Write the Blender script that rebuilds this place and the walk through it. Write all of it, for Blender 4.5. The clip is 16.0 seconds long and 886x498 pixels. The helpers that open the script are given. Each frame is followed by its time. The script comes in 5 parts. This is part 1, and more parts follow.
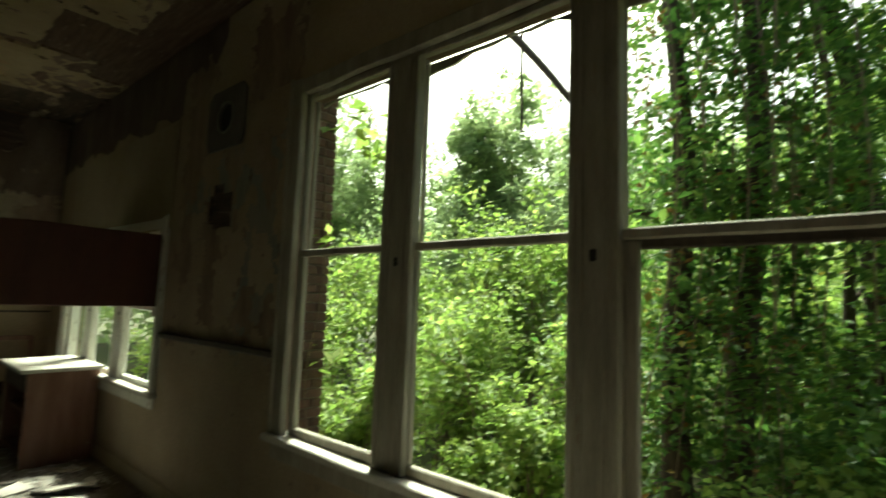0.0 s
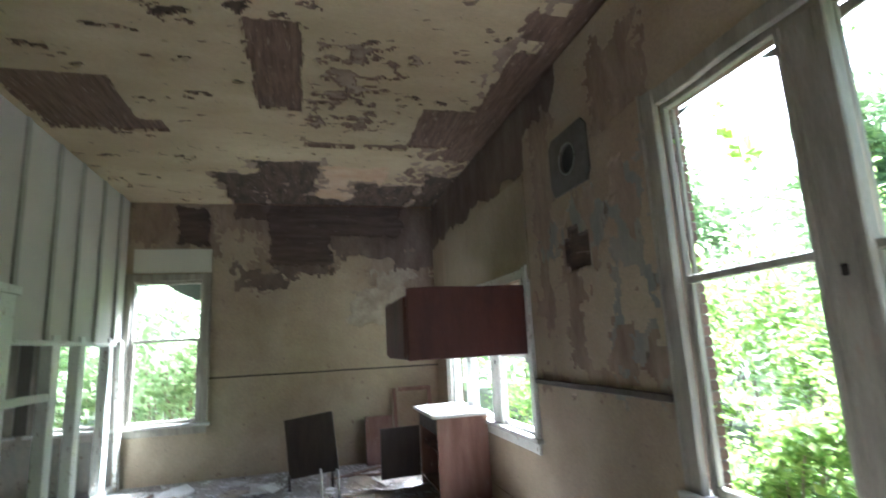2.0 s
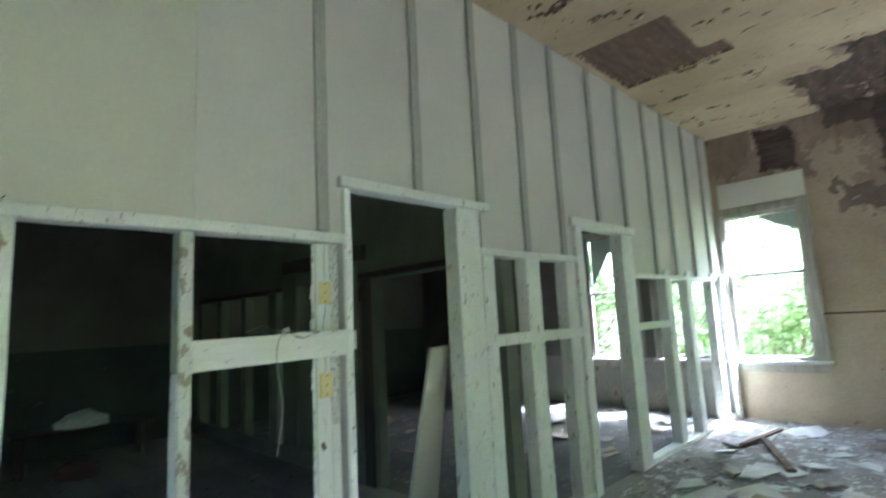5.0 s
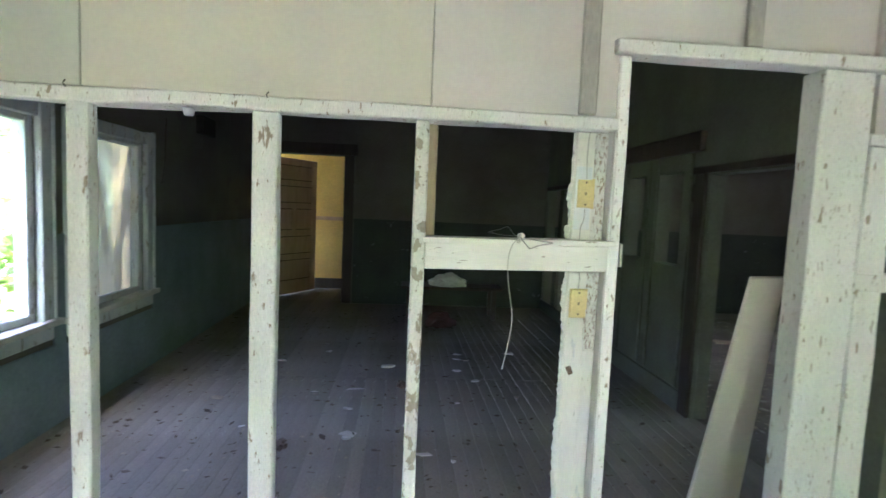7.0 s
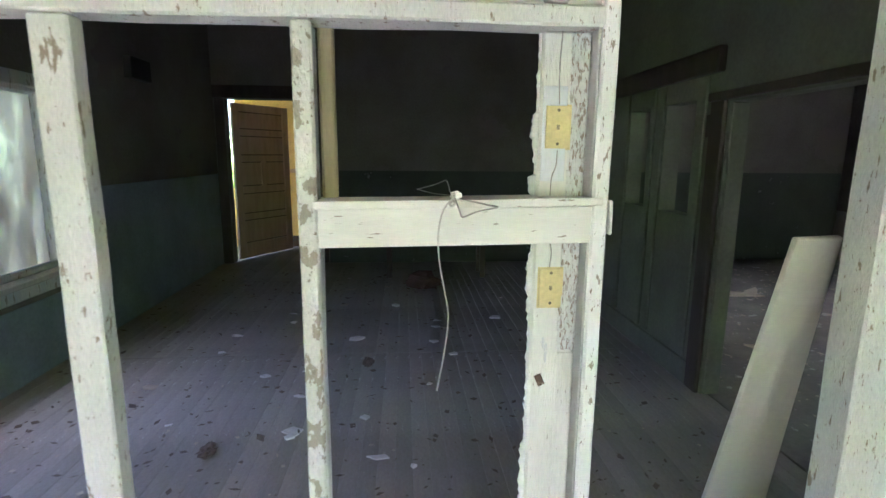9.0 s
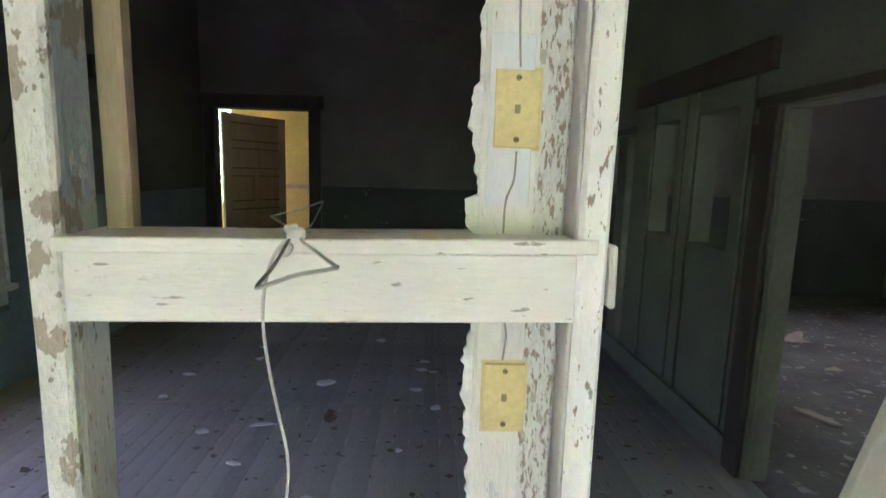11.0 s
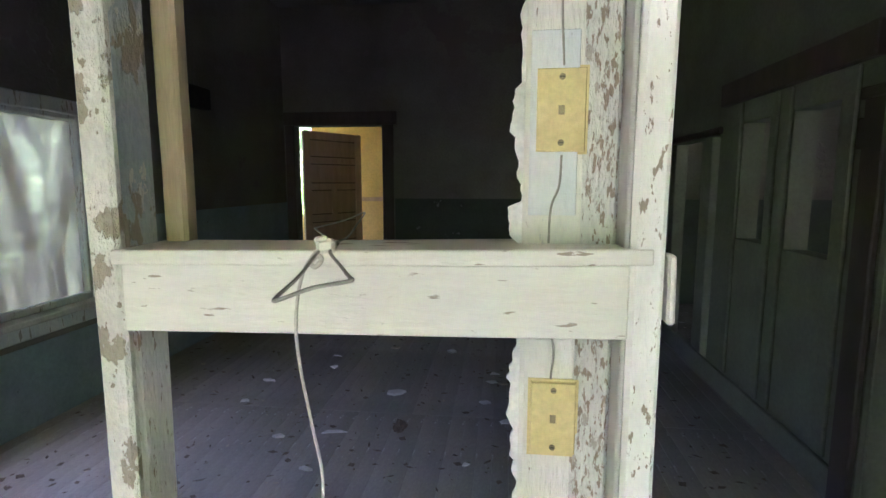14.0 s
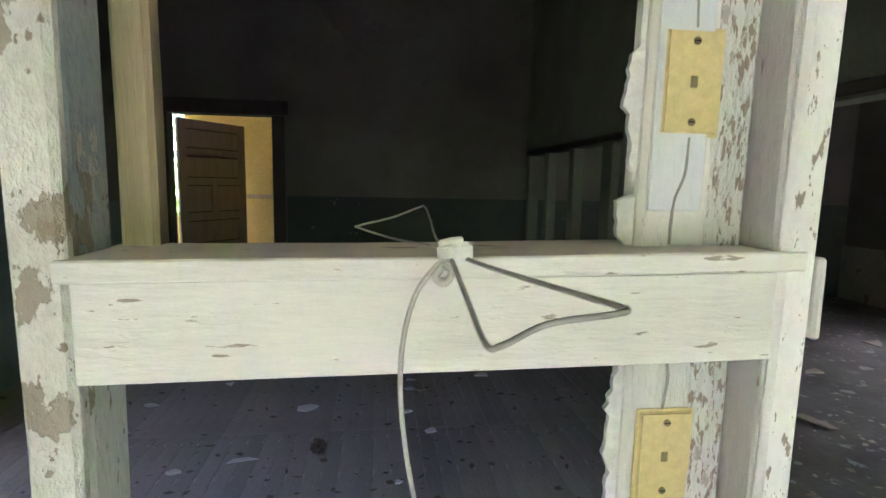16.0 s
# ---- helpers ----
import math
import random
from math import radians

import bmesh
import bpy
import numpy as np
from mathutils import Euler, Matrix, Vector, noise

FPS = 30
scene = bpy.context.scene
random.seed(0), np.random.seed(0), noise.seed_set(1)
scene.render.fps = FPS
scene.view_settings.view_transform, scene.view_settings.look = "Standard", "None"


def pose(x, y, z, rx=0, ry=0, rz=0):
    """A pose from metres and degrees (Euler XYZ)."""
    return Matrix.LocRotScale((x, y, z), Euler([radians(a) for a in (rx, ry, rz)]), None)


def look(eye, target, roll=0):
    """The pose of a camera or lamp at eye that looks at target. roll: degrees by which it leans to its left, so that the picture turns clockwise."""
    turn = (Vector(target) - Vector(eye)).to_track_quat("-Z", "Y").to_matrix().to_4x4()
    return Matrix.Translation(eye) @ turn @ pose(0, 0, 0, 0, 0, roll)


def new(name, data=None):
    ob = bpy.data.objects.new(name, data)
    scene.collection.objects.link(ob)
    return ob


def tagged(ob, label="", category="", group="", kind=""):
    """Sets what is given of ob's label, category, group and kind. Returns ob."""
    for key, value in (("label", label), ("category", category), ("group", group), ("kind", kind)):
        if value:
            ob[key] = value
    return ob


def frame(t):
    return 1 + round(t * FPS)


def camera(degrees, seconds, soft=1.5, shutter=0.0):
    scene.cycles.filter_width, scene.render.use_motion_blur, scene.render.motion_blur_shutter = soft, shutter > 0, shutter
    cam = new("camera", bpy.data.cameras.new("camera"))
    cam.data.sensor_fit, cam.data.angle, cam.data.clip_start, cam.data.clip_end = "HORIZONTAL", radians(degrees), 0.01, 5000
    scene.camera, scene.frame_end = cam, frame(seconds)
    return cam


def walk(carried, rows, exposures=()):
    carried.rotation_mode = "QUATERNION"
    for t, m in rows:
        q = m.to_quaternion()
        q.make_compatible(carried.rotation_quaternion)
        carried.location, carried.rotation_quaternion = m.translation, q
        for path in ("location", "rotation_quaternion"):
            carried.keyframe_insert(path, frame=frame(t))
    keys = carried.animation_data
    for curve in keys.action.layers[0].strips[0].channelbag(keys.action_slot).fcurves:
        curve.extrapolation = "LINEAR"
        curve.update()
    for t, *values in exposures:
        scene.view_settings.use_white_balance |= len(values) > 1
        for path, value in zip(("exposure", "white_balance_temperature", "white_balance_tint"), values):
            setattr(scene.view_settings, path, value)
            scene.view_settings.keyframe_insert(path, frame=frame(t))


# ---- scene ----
cam = camera(81.6, 16.0, soft=1.5, shutter=0.42)
SKY = 0.11
EXPOSURES = [(0, 1.76, 6700, -20), (0.6, 1.5, 6500, -18), (1.0, 2.6, 5200, 0), (1.5, 3.7, 4900, 8), (2.0, 4.3, 4800, 6), (2.6, 5.15, 4550, 8), (3.3, 5.1, 4450, 6), (4.0, 5.0, 4500, 4), (5.2, 5.1, 4600, 6), (7.5, 5.95, 4900, 21), (8.5, 6.0, 4900, 22), (11, 5.82, 5000, 27), (14.5, 5.82, 5000, 27), (16, 5.82, 5050, 25)]
PATH = [
    (0, (-0.453, -1.147, 1.495), (-1.758, 0.355, 1.7), 2.1),
    (0.5, (-0.494, -1.192, 1.425), (-2.079, 0.022, 1.549), 1.1),
    (1, (-0.622, -1.235, 1.437), (-2.424, -0.378, 1.569), -0.7),
    (1.5, (-0.725, -1.226, 1.475), (-2.595, -0.551, 1.694), -1.3),
    (2, (-0.812, -1.288, 1.488), (-2.713, -0.783, 1.852), -2.9),
    (2.5, (-0.839, -1.292, 1.506), (-2.745, -1.111, 2.085), -4.4),
    (3, (-0.835, -1.282, 1.498), (-2.685, -1.499, 2.226), -4.9),
    (3.5, (-0.87, -1.311, 1.516), (-2.623, -1.82, 2.333), -5.2),
    (4, (-0.888, -1.347, 1.518), (-2.57, -2.118, 2.276), -3.1),
    (4.5, (-0.926, -1.387, 1.423), (-2.498, -2.499, 1.963), -3.2),
    (5, (-0.942, -1.441, 1.355), (-2.352, -2.833, 1.627), -2.9),
    (5.2, (-0.952, -1.44, 1.344), (-2.265, -2.938, 1.519), -2.1),
    (7.3, (-1.637, -1.659, 1.452), (-1.65, -3.647, 1.237), 1.5),
    (7.5, (-1.659, -1.683, 1.461), (-1.614, -3.666, 1.203), 0.7),
    (8, (-1.726, -1.822, 1.44), (-1.698, -3.797, 1.127), 0.4),
    (8.5, (-1.8, -2.07, 1.442), (-1.922, -4.036, 1.092), 0.8),
    (8.7, (-1.827, -2.131, 1.441), (-1.982, -4.092, 1.078), 0.4),
    (10.8, (-2.134, -2.78, 1.407), (-2.223, -4.752, 1.083), 2.1),
    (11, (-2.144, -2.812, 1.417), (-2.213, -4.79, 1.124), 1.6),
    (11.5, (-2.166, -2.84, 1.443), (-2.192, -4.825, 1.2), 1.0),
    (12, (-2.174, -2.849, 1.441), (-2.108, -4.836, 1.225), 1.0),
    (12.5, (-2.174, -2.854, 1.435), (-1.995, -4.836, 1.245), 0.6),
    (13, (-2.194, -2.852, 1.428), (-1.93, -4.829, 1.279), -0.9),
    (13.5, (-2.191, -2.846, 1.415), (-1.938, -4.822, 1.235), -0.5),
    (14, (-2.193, -2.844, 1.414), (-1.966, -4.815, 1.157), -0.0),
    (14.5, (-2.159, -2.852, 1.408), (-1.946, -4.82, 1.12), 1.5),
    (15, (-2.095, -2.882, 1.404), (-1.992, -4.863, 1.148), 3.2),
    (15.5, (-2.0, -2.963, 1.416), (-2.083, -4.946, 1.17), 1.5),
    (16, (-1.936, -3.015, 1.395), (-2.181, -4.983, 1.142), 1.2),
]
walk(cam, [(t, look(eye, target, roll)) for t, eye, target, roll in PATH], EXPOSURES)

# ---- world and light ----
world = bpy.data.worlds.new("sky")
scene.world = world
world.use_nodes = True
wn = world.node_tree
sky = wn.nodes.new("ShaderNodeTexSky")
sky.sky_type, sky.sun_disc = "NISHITA", False
sky.sun_elevation, sky.sun_rotation = radians(55), radians(321)
sky.air_density, sky.dust_density, sky.ozone_density = 0.7, 9.0, 0.6
wn.links.new(sky.outputs[0], wn.nodes["Background"].inputs[0])
wn.nodes["Background"].inputs[1].default_value = SKY
sun = new("sun", bpy.data.lights.new("sun", "SUN"))
sun.data.energy, sun.data.angle, sun.data.color = 5.0, radians(14), (1.0, 0.97, 0.9)
sun.matrix_basis = look((0, 0, 30), (11.2, -13.7, 5))

# ---- materials ----


def nodes_of(name):
    m = bpy.data.materials.new(name)
    m.use_nodes = True
    t = m.node_tree
    return m, t, t.nodes["Principled BSDF"]


def surface(name, base, alt, scale=4.0, fine=70.0, rough=0.85, bump=0.2, chips=None, stretch=(1, 1, 1), fleck=None, metal=0.0, by_object=0.0, grain=0.4):
    """Two scales of colour and relief; chips: (colour, share, scale) of lost paint; fleck: the same, finer."""
    m, t, bsdf = nodes_of(name)
    n, ln = t.nodes, t.links
    co = n.new("ShaderNodeTexCoord")
    mp = n.new("ShaderNodeMapping")
    mp.inputs["Scale"].default_value = stretch
    ln.new(co.outputs["Object"], mp.inputs[0])

    def noise_tex(s, detail, rough_):
        x = n.new("ShaderNodeTexNoise")
        x.inputs["Scale"].default_value, x.inputs["Detail"].default_value, x.inputs["Roughness"].default_value = s, detail, rough_
        ln.new(mp.outputs[0], x.inputs["Vector"])
        return x.outputs["Fac"]

    def ramp(src, lo, hi):
        r = n.new("ShaderNodeMapRange")
        r.inputs["From Min"].default_value, r.inputs["From Max"].default_value = lo, hi
        ln.new(src, r.inputs["Value"])
        return r.outputs[0]

    def mix(fac, a, b):
        x = n.new("ShaderNodeMix")
        x.data_type = "RGBA"
        ln.new(fac, x.inputs["Factor"])
        for sock, v in ((x.inputs["A"], a), (x.inputs["B"], b)):
            if isinstance(v, tuple):
                sock.default_value = (*v, 1)
            else:
                ln.new(v, sock)
        return x.outputs["Result"]

    big, small = noise_tex(scale, 6, 0.6), noise_tex(fine, 4, 0.65)
    col = mix(ramp(big, 0.35, 0.65), base, alt)
    dark = n.new("ShaderNodeMix")
    dark.data_type, dark.blend_type = "RGBA", "MULTIPLY"
    dark.inputs["Factor"].default_value = grain
    ln.new(col, dark.inputs["A"])
    grey = n.new("ShaderNodeMapRange")
    grey.inputs["From Min"].default_value, grey.inputs["From Max"].default_value = 0.3, 0.7
    grey.inputs["To Min"].default_value, grey.inputs["To Max"].default_value = 0.6, 1.1
    ln.new(small, grey.inputs["Value"])
    ln.new(grey.outputs[0], dark.inputs["B"])
    col, height = dark.outputs["Result"], small
    for layer in (chips, fleck):
        if layer:
            shade, share, s = layer
            f = noise_tex(s, 5, 0.62)
            mask = ramp(f, 1 - share, 1 - share + 0.02)
            col = mix(mask, col, shade)
            low = n.new("ShaderNodeMath")
            low.operation = "MULTIPLY_ADD"
            low.inputs[1].default_value = -0.8
            ln.new(mask, low.inputs[0])
            ln.new(height, low.inputs[2])
            height = low.outputs[0]
    if by_object:
        info = n.new("ShaderNodeObjectInfo")
        vary = n.new("ShaderNodeMapRange")
        vary.inputs["To Min"].default_value, vary.inputs["To Max"].default_value = 1 - by_object, 1 + by_object
        ln.new(info.outputs["Random"], vary.inputs["Value"])
        x = n.new("ShaderNodeMix")
        x.data_type, x.blend_type = "RGBA", "MULTIPLY"
        x.inputs["Factor"].default_value = 1
        ln.new(col, x.inputs["A"])
        ln.new(vary.outputs[0], x.inputs["B"])
        col = x.outputs["Result"]
    ln.new(col, bsdf.inputs["Base Color"])
    bsdf.inputs["Roughness"].default_value, bsdf.inputs["Metallic"].default_value = rough, metal
    bsdf.inputs["Specular IOR Level"].default_value = 0.3
    b = n.new("ShaderNodeBump")
    b.inputs["Strength"].default_value, b.inputs["Distance"].default_value = bump, 0.01
    ln.new(height, b.inputs["Height"])
    ln.new(b.outputs[0], bsdf.inputs["Normal"])
    return m


def foliage(name, a, b, c, glow=0.52):
    """Leaves: three greens, varied leaf by leaf, partly letting light through."""
    m, t, bsdf = nodes_of(name)
    n, ln = t.nodes, t.links
    geo = n.new("ShaderNodeNewGeometry")
    r = n.new("ShaderNodeValToRGB")
    r.color_ramp.elements[0].color, r.color_ramp.elements[1].color = (*a, 1), (*c, 1)
    r.color_ramp.elements.new(0.55).color = (*b, 1)
    ln.new(geo.outputs["Random Per Island"], r.inputs[0])
    ln.new(r.outputs[0], bsdf.inputs["Base Color"])
    bsdf.inputs["Roughness"].default_value = 0.55
    bsdf.inputs["Specular IOR Level"].default_value = 0.35
    tr = n.new("ShaderNodeBsdfTranslucent")
    ln.new(r.outputs[0], tr.inputs[0])
    mixer = n.new("ShaderNodeMixShader")
    mixer.inputs[0].default_value = glow
    ln.new(bsdf.outputs[0], mixer.inputs[1])
    ln.new(tr.outputs[0], mixer.inputs[2])
    ln.new(mixer.outputs[0], n["Material Output"].inputs[0])
    return m


M_plaster = surface("aged cream plaster", (0.39, 0.315, 0.222), (0.275, 0.208, 0.142), 1.1, 45, 0.9, 0.25, fleck=((0.23, 0.17, 0.125), 0.34, 9))
M_ceiling = surface("flaking cream ceiling paint", (0.45, 0.36, 0.228), (0.36, 0.277, 0.168), 1.1, 40, 0.9, 0.3, chips=((0.15, 0.105, 0.075), 0.355, 7), stretch=(1.7, 0.75, 1), fleck=((0.2, 0.14, 0.1), 0.315, 22), grain=0.3)
M_lath = surface("weathered lath", (0.2, 0.13, 0.09), (0.115, 0.075, 0.053), 3, 30, 0.9, 0.8, stretch=(1.2, 9, 9), fleck=((0.29, 0.215, 0.155), 0.38, 5))
M_lath_dark = surface("blackened lath", (0.115, 0.08, 0.057), (0.05, 0.037, 0.029), 3, 30, 0.95, 0.8, stretch=(1, 4, 6), fleck=((0.2, 0.15, 0.115), 0.38, 8))
M_tan = surface("rust-stained bare ceiling", (0.42, 0.27, 0.16), (0.5, 0.37, 0.25), 3, 40, 0.9, 0.4)
M_soot = surface("sooty grey board", (0.14, 0.125, 0.105), (0.085, 0.078, 0.066), 6, 50, 0.9, 0.3)
M_bare = surface("bare grey plaster", (0.37, 0.315, 0.24), (0.25, 0.2, 0.15), 5, 35, 0.95, 0.5)
M_stain = surface("water-stained grey plaster", (0.2, 0.2, 0.175), (0.29, 0.255, 0.2), 3.5, 30, 0.92, 0.5, stretch=(1.8, 1, 0.6), fleck=((0.12, 0.095, 0.07), 0.38, 7))
M_brown = surface("brown seep-stained plaster", (0.19, 0.13, 0.095), (0.3, 0.23, 0.17), 3.0, 30, 0.92, 0.4, stretch=(1.8, 1.8, 0.6))
# Green board paint again, with the dim room's shade put into the colour.
M_green_shade = surface("green board paint with shade in the colour", (0.15, 0.15, 0.108), (0.11, 0.11, 0.08), 2, 40, 0.85, 0.2)
M_patch = surface("bluish-white primer", (0.66, 0.685, 0.705), (0.71, 0.71, 0.69), 6, 60, 0.7, 0.2, stretch=(3, 3, 0.8), fleck=((0.42, 0.4, 0.38), 0.33, 26), grain=0.15)
M_peel_fine = surface("crackled flaking white paint", (0.74, 0.73, 0.67), (0.68, 0.67, 0.62), 4, 60, 0.6, 0.6, chips=((0.32, 0.25, 0.185), 0.455, 62), stretch=(2.6, 2.6, 0.85), fleck=((0.45, 0.41, 0.35), 0.4, 30))
# Batten paint made darker than the boards: the bands' shadow is in the colour.
M_batten_shade = surface("painted batten with band shadow in the colour", (0.42, 0.4, 0.35), (0.35, 0.33, 0.28), 3, 50, 0.85, 0.2, stretch=(2, 2, 0.6))
M_board = surface("painted wallboard", (0.6, 0.56, 0.495), (0.53, 0.5, 0.45), 0.9, 50, 0.85, 0.1, grain=0.12)
M_board_warm = surface("yellowed wallboard", (0.58, 0.55, 0.44), (0.53, 0.5, 0.41), 1.1, 50, 0.85, 0.1, grain=0.12)
M_board_green = surface("greenish wallboard", (0.52, 0.52, 0.42), (0.47, 0.475, 0.39), 1.1, 50, 0.85, 0.1, grain=0.12)
M_tanboard = surface("dull tan painted board", (0.4, 0.335, 0.235), (0.3, 0.245, 0.17), 1.2, 40, 0.9, 0.15, stretch=(1, 1, 0.5))
# Serves the end wall's soot stains and the north wall's painted corner shade.
M_soot_shade = surface("soot-browned and shaded plaster", (0.1, 0.072, 0.058), (0.18, 0.135, 0.105), 2.2, 30, 0.93, 0.4, stretch=(1.5, 1.5, 0.7))
M_lathwall = surface("blackened lath and plaster keys", (0.07, 0.05, 0.042), (0.115, 0.08, 0.068), 2, 26, 0.95, 0.7, stretch=(1.2, 1.2, 9), fleck=((0.16, 0.12, 0.1), 0.36, 3))
M_green = surface("grey-green painted boards", (0.3, 0.33, 0.27), (0.24, 0.27, 0.22), 2, 40, 0.85, 0.2)
M_white = surface("chipped white paint", (0.75, 0.74, 0.68), (0.68, 0.67, 0.61), 3, 60, 0.6, 0.4, chips=((0.3, 0.24, 0.17), 0.375, 11), stretch=(3.2, 3.2, 0.9), fleck=((0.34, 0.28, 0.21), 0.36, 40))
M_post = surface("cream paint on an upright board", (0.76, 0.74, 0.66), (0.7, 0.68, 0.61), 3, 50, 0.55, 0.4, stretch=(3.5, 3, 0.7), chips=((0.58, 0.58, 0.57), 0.37, 5), fleck=((0.32, 0.26, 0.2), 0.335, 32), grain=0.15)
M_rail = surface("thick cream paint", (0.78, 0.76, 0.68), (0.73, 0.71, 0.63), 3, 40, 0.55, 0.2, stretch=(0.6, 3, 3.5), fleck=((0.34, 0.29, 0.22), 0.36, 20), chips=((0.71, 0.69, 0.61), 0.42, 9), grain=0.15)
M_grey_paint = surface("worn blue-grey paint", (0.43, 0.45, 0.45), (0.52, 0.51, 0.45), 6, 60, 0.7, 0.4, chips=((0.25, 0.22, 0.18), 0.4, 12), stretch=(3, 3, 0.7))
# Jamb side: the chips are wear, the greyer tone is side shade as colour.
M_jamb_shade = surface("chipped cream paint greyed for the shaded side", (0.55, 0.54, 0.49), (0.49, 0.48, 0.44), 5, 60, 0.7, 0.3, chips=((0.3, 0.25, 0.2), 0.34, 16), stretch=(3, 3, 0.8), grain=0.2)
M_peel = surface("peeling white paint on wood", (0.73, 0.71, 0.62), (0.67, 0.65, 0.58), 4, 60, 0.6, 0.6, chips=((0.36, 0.315, 0.235), 0.455, 13), stretch=(1.7, 1.7, 1.0), fleck=((0.3, 0.25, 0.18), 0.36, 30))
M_pine = surface("bare yellow pine", (0.5, 0.4, 0.25), (0.42, 0.325, 0.2), 5, 50, 0.7, 0.2, stretch=(6, 6, 0.5), fleck=((0.25, 0.17, 0.1), 0.28, 14))
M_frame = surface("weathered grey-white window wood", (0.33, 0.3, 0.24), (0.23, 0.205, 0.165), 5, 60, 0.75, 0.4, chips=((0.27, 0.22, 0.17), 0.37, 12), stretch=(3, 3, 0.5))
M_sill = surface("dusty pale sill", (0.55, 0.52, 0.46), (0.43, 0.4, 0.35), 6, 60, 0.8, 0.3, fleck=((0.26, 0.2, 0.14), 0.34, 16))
M_floor_a = surface("dusty littered boards", (0.31, 0.28, 0.25), (0.2, 0.17, 0.145), 1.6, 26, 0.95, 0.5, fleck=((0.5, 0.48, 0.45), 0.42, 7))
# The front floor's boards again, with the side room's shade in the colour.
M_floor_shade = surface("littered boards darkened for shade", (0.17, 0.15, 0.13), (0.1, 0.085, 0.075), 1.6, 26, 0.95, 0.5, fleck=((0.27, 0.255, 0.235), 0.38, 7))
M_plank = surface("worn red-brown floor boards", (0.2, 0.172, 0.138), (0.28, 0.25, 0.21), 1.3, 45, 0.75, 0.3, stretch=(1.6, 0.8, 1), fleck=((0.36, 0.335, 0.31), 0.36, 7), by_object=0.1)
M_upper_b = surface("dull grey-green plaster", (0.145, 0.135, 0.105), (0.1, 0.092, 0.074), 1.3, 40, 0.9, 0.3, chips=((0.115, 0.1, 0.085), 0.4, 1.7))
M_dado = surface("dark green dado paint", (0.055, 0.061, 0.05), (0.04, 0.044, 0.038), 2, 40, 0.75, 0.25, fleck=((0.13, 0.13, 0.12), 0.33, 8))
# The bluish cast is haze put into the dado colour; the flecks are wear.
M_dado_haze = surface("grey dado paint with blue haze in it", (0.2, 0.235, 0.245), (0.15, 0.18, 0.19), 2, 40, 0.8, 0.25, fleck=((0.1, 0.11, 0.11), 0.3, 9))
M_dark_trim = surface("dark brown varnished trim", (0.06, 0.043, 0.033), (0.042, 0.03, 0.024), 4, 60, 0.6, 0.3, stretch=(3, 3, 0.6))
M_door = surface("worn brown door varnish", (0.47, 0.325, 0.23), (0.38, 0.255, 0.175), 4, 60, 0.6, 0.3, stretch=(4, 4, 0.5))
M_redcloth = surface("faded red cloth", (0.12, 0.06, 0.052), (0.085, 0.048, 0.043), 8, 60, 0.95, 0.3)
M_groove_shade = surface("groove shade as dark varnish", (0.17, 0.105, 0.07), (0.13, 0.08, 0.055), 4, 60, 0.7, 0.2)
M_redwood = surface("dark red-stained plywood", (0.13, 0.05, 0.04), (0.085, 0.036, 0.03), 2.5, 60, 0.65, 0.25, stretch=(2, 2, 0.4))
M_cab = surface("scuffed brown cabinet wood", (0.16, 0.08, 0.058), (0.235, 0.14, 0.105), 3, 60, 0.7, 0.3, stretch=(3, 3, 0.5), fleck=((0.45, 0.4, 0.36), 0.33, 12))
M_yellow = surface("ochre-yellow wall paint", (0.72, 0.49, 0.17), (0.62, 0.43, 0.15), 1.6, 45, 0.85, 0.2)
M_plate = surface("yellowed plastic", (0.72, 0.6, 0.27), (0.67, 0.555, 0.24), 8, 90, 0.4, 0.05)
M_screw = surface("tarnished brass screw", (0.33, 0.27, 0.15), (0.2, 0.16, 0.09), 40, 200, 0.4, 0.1, metal=0.9)
# Near-black stands for the shade inside holes and slots; also colours the metal box.
M_slot = surface("near-black for recess shade and dark metal", (0.02, 0.018, 0.015), (0.03, 0.026, 0.02), 10, 60, 0.9, 0.1)
M_wire = surface("dull steel wire", (0.42, 0.4, 0.35), (0.3, 0.28, 0.24), 30, 200, 0.45, 0.2, metal=0.3)
M_cord = surface("grimy white cord", (0.6, 0.58, 0.5), (0.48, 0.45, 0.38), 20, 150, 0.8, 0.3)
M_lining = surface("worn grey-blue paint over brown wood", (0.35, 0.39, 0.405), (0.42, 0.42, 0.385), 5, 60, 0.75, 0.5, chips=((0.28, 0.25, 0.195), 0.46, 10), stretch=(1.8, 1.8, 0.9), fleck=((0.5, 0.49, 0.43), 0.36, 16))
M_jamb = surface("thick chipped white gloss", (0.86, 0.85, 0.79), (0.82, 0.81, 0.75), 3, 60, 0.5, 0.3, chips=((0.33, 0.27, 0.2), 0.36, 27), stretch=(2.4, 2.4, 0.9), fleck=((0.34, 0.28, 0.21), 0.35, 60), grain=0.15)
M_clip = surface("white plastic", (0.8, 0.79, 0.74), (0.72, 0.71, 0.66), 15, 100, 0.45, 0.1)
M_chunk = surface("broken plaster", (0.58, 0.54, 0.5), (0.45, 0.4, 0.36), 5, 50, 0.95, 0.5, by_object=0.2)
M_paper = surface("pale paper scraps", (0.66, 0.64, 0.6), (0.5, 0.47, 0.42), 8, 60, 0.9, 0.2)
M_leaflitter = surface("dead leaves and splinters", (0.15, 0.11, 0.075), (0.08, 0.06, 0.045), 8, 60, 0.9, 0.3)
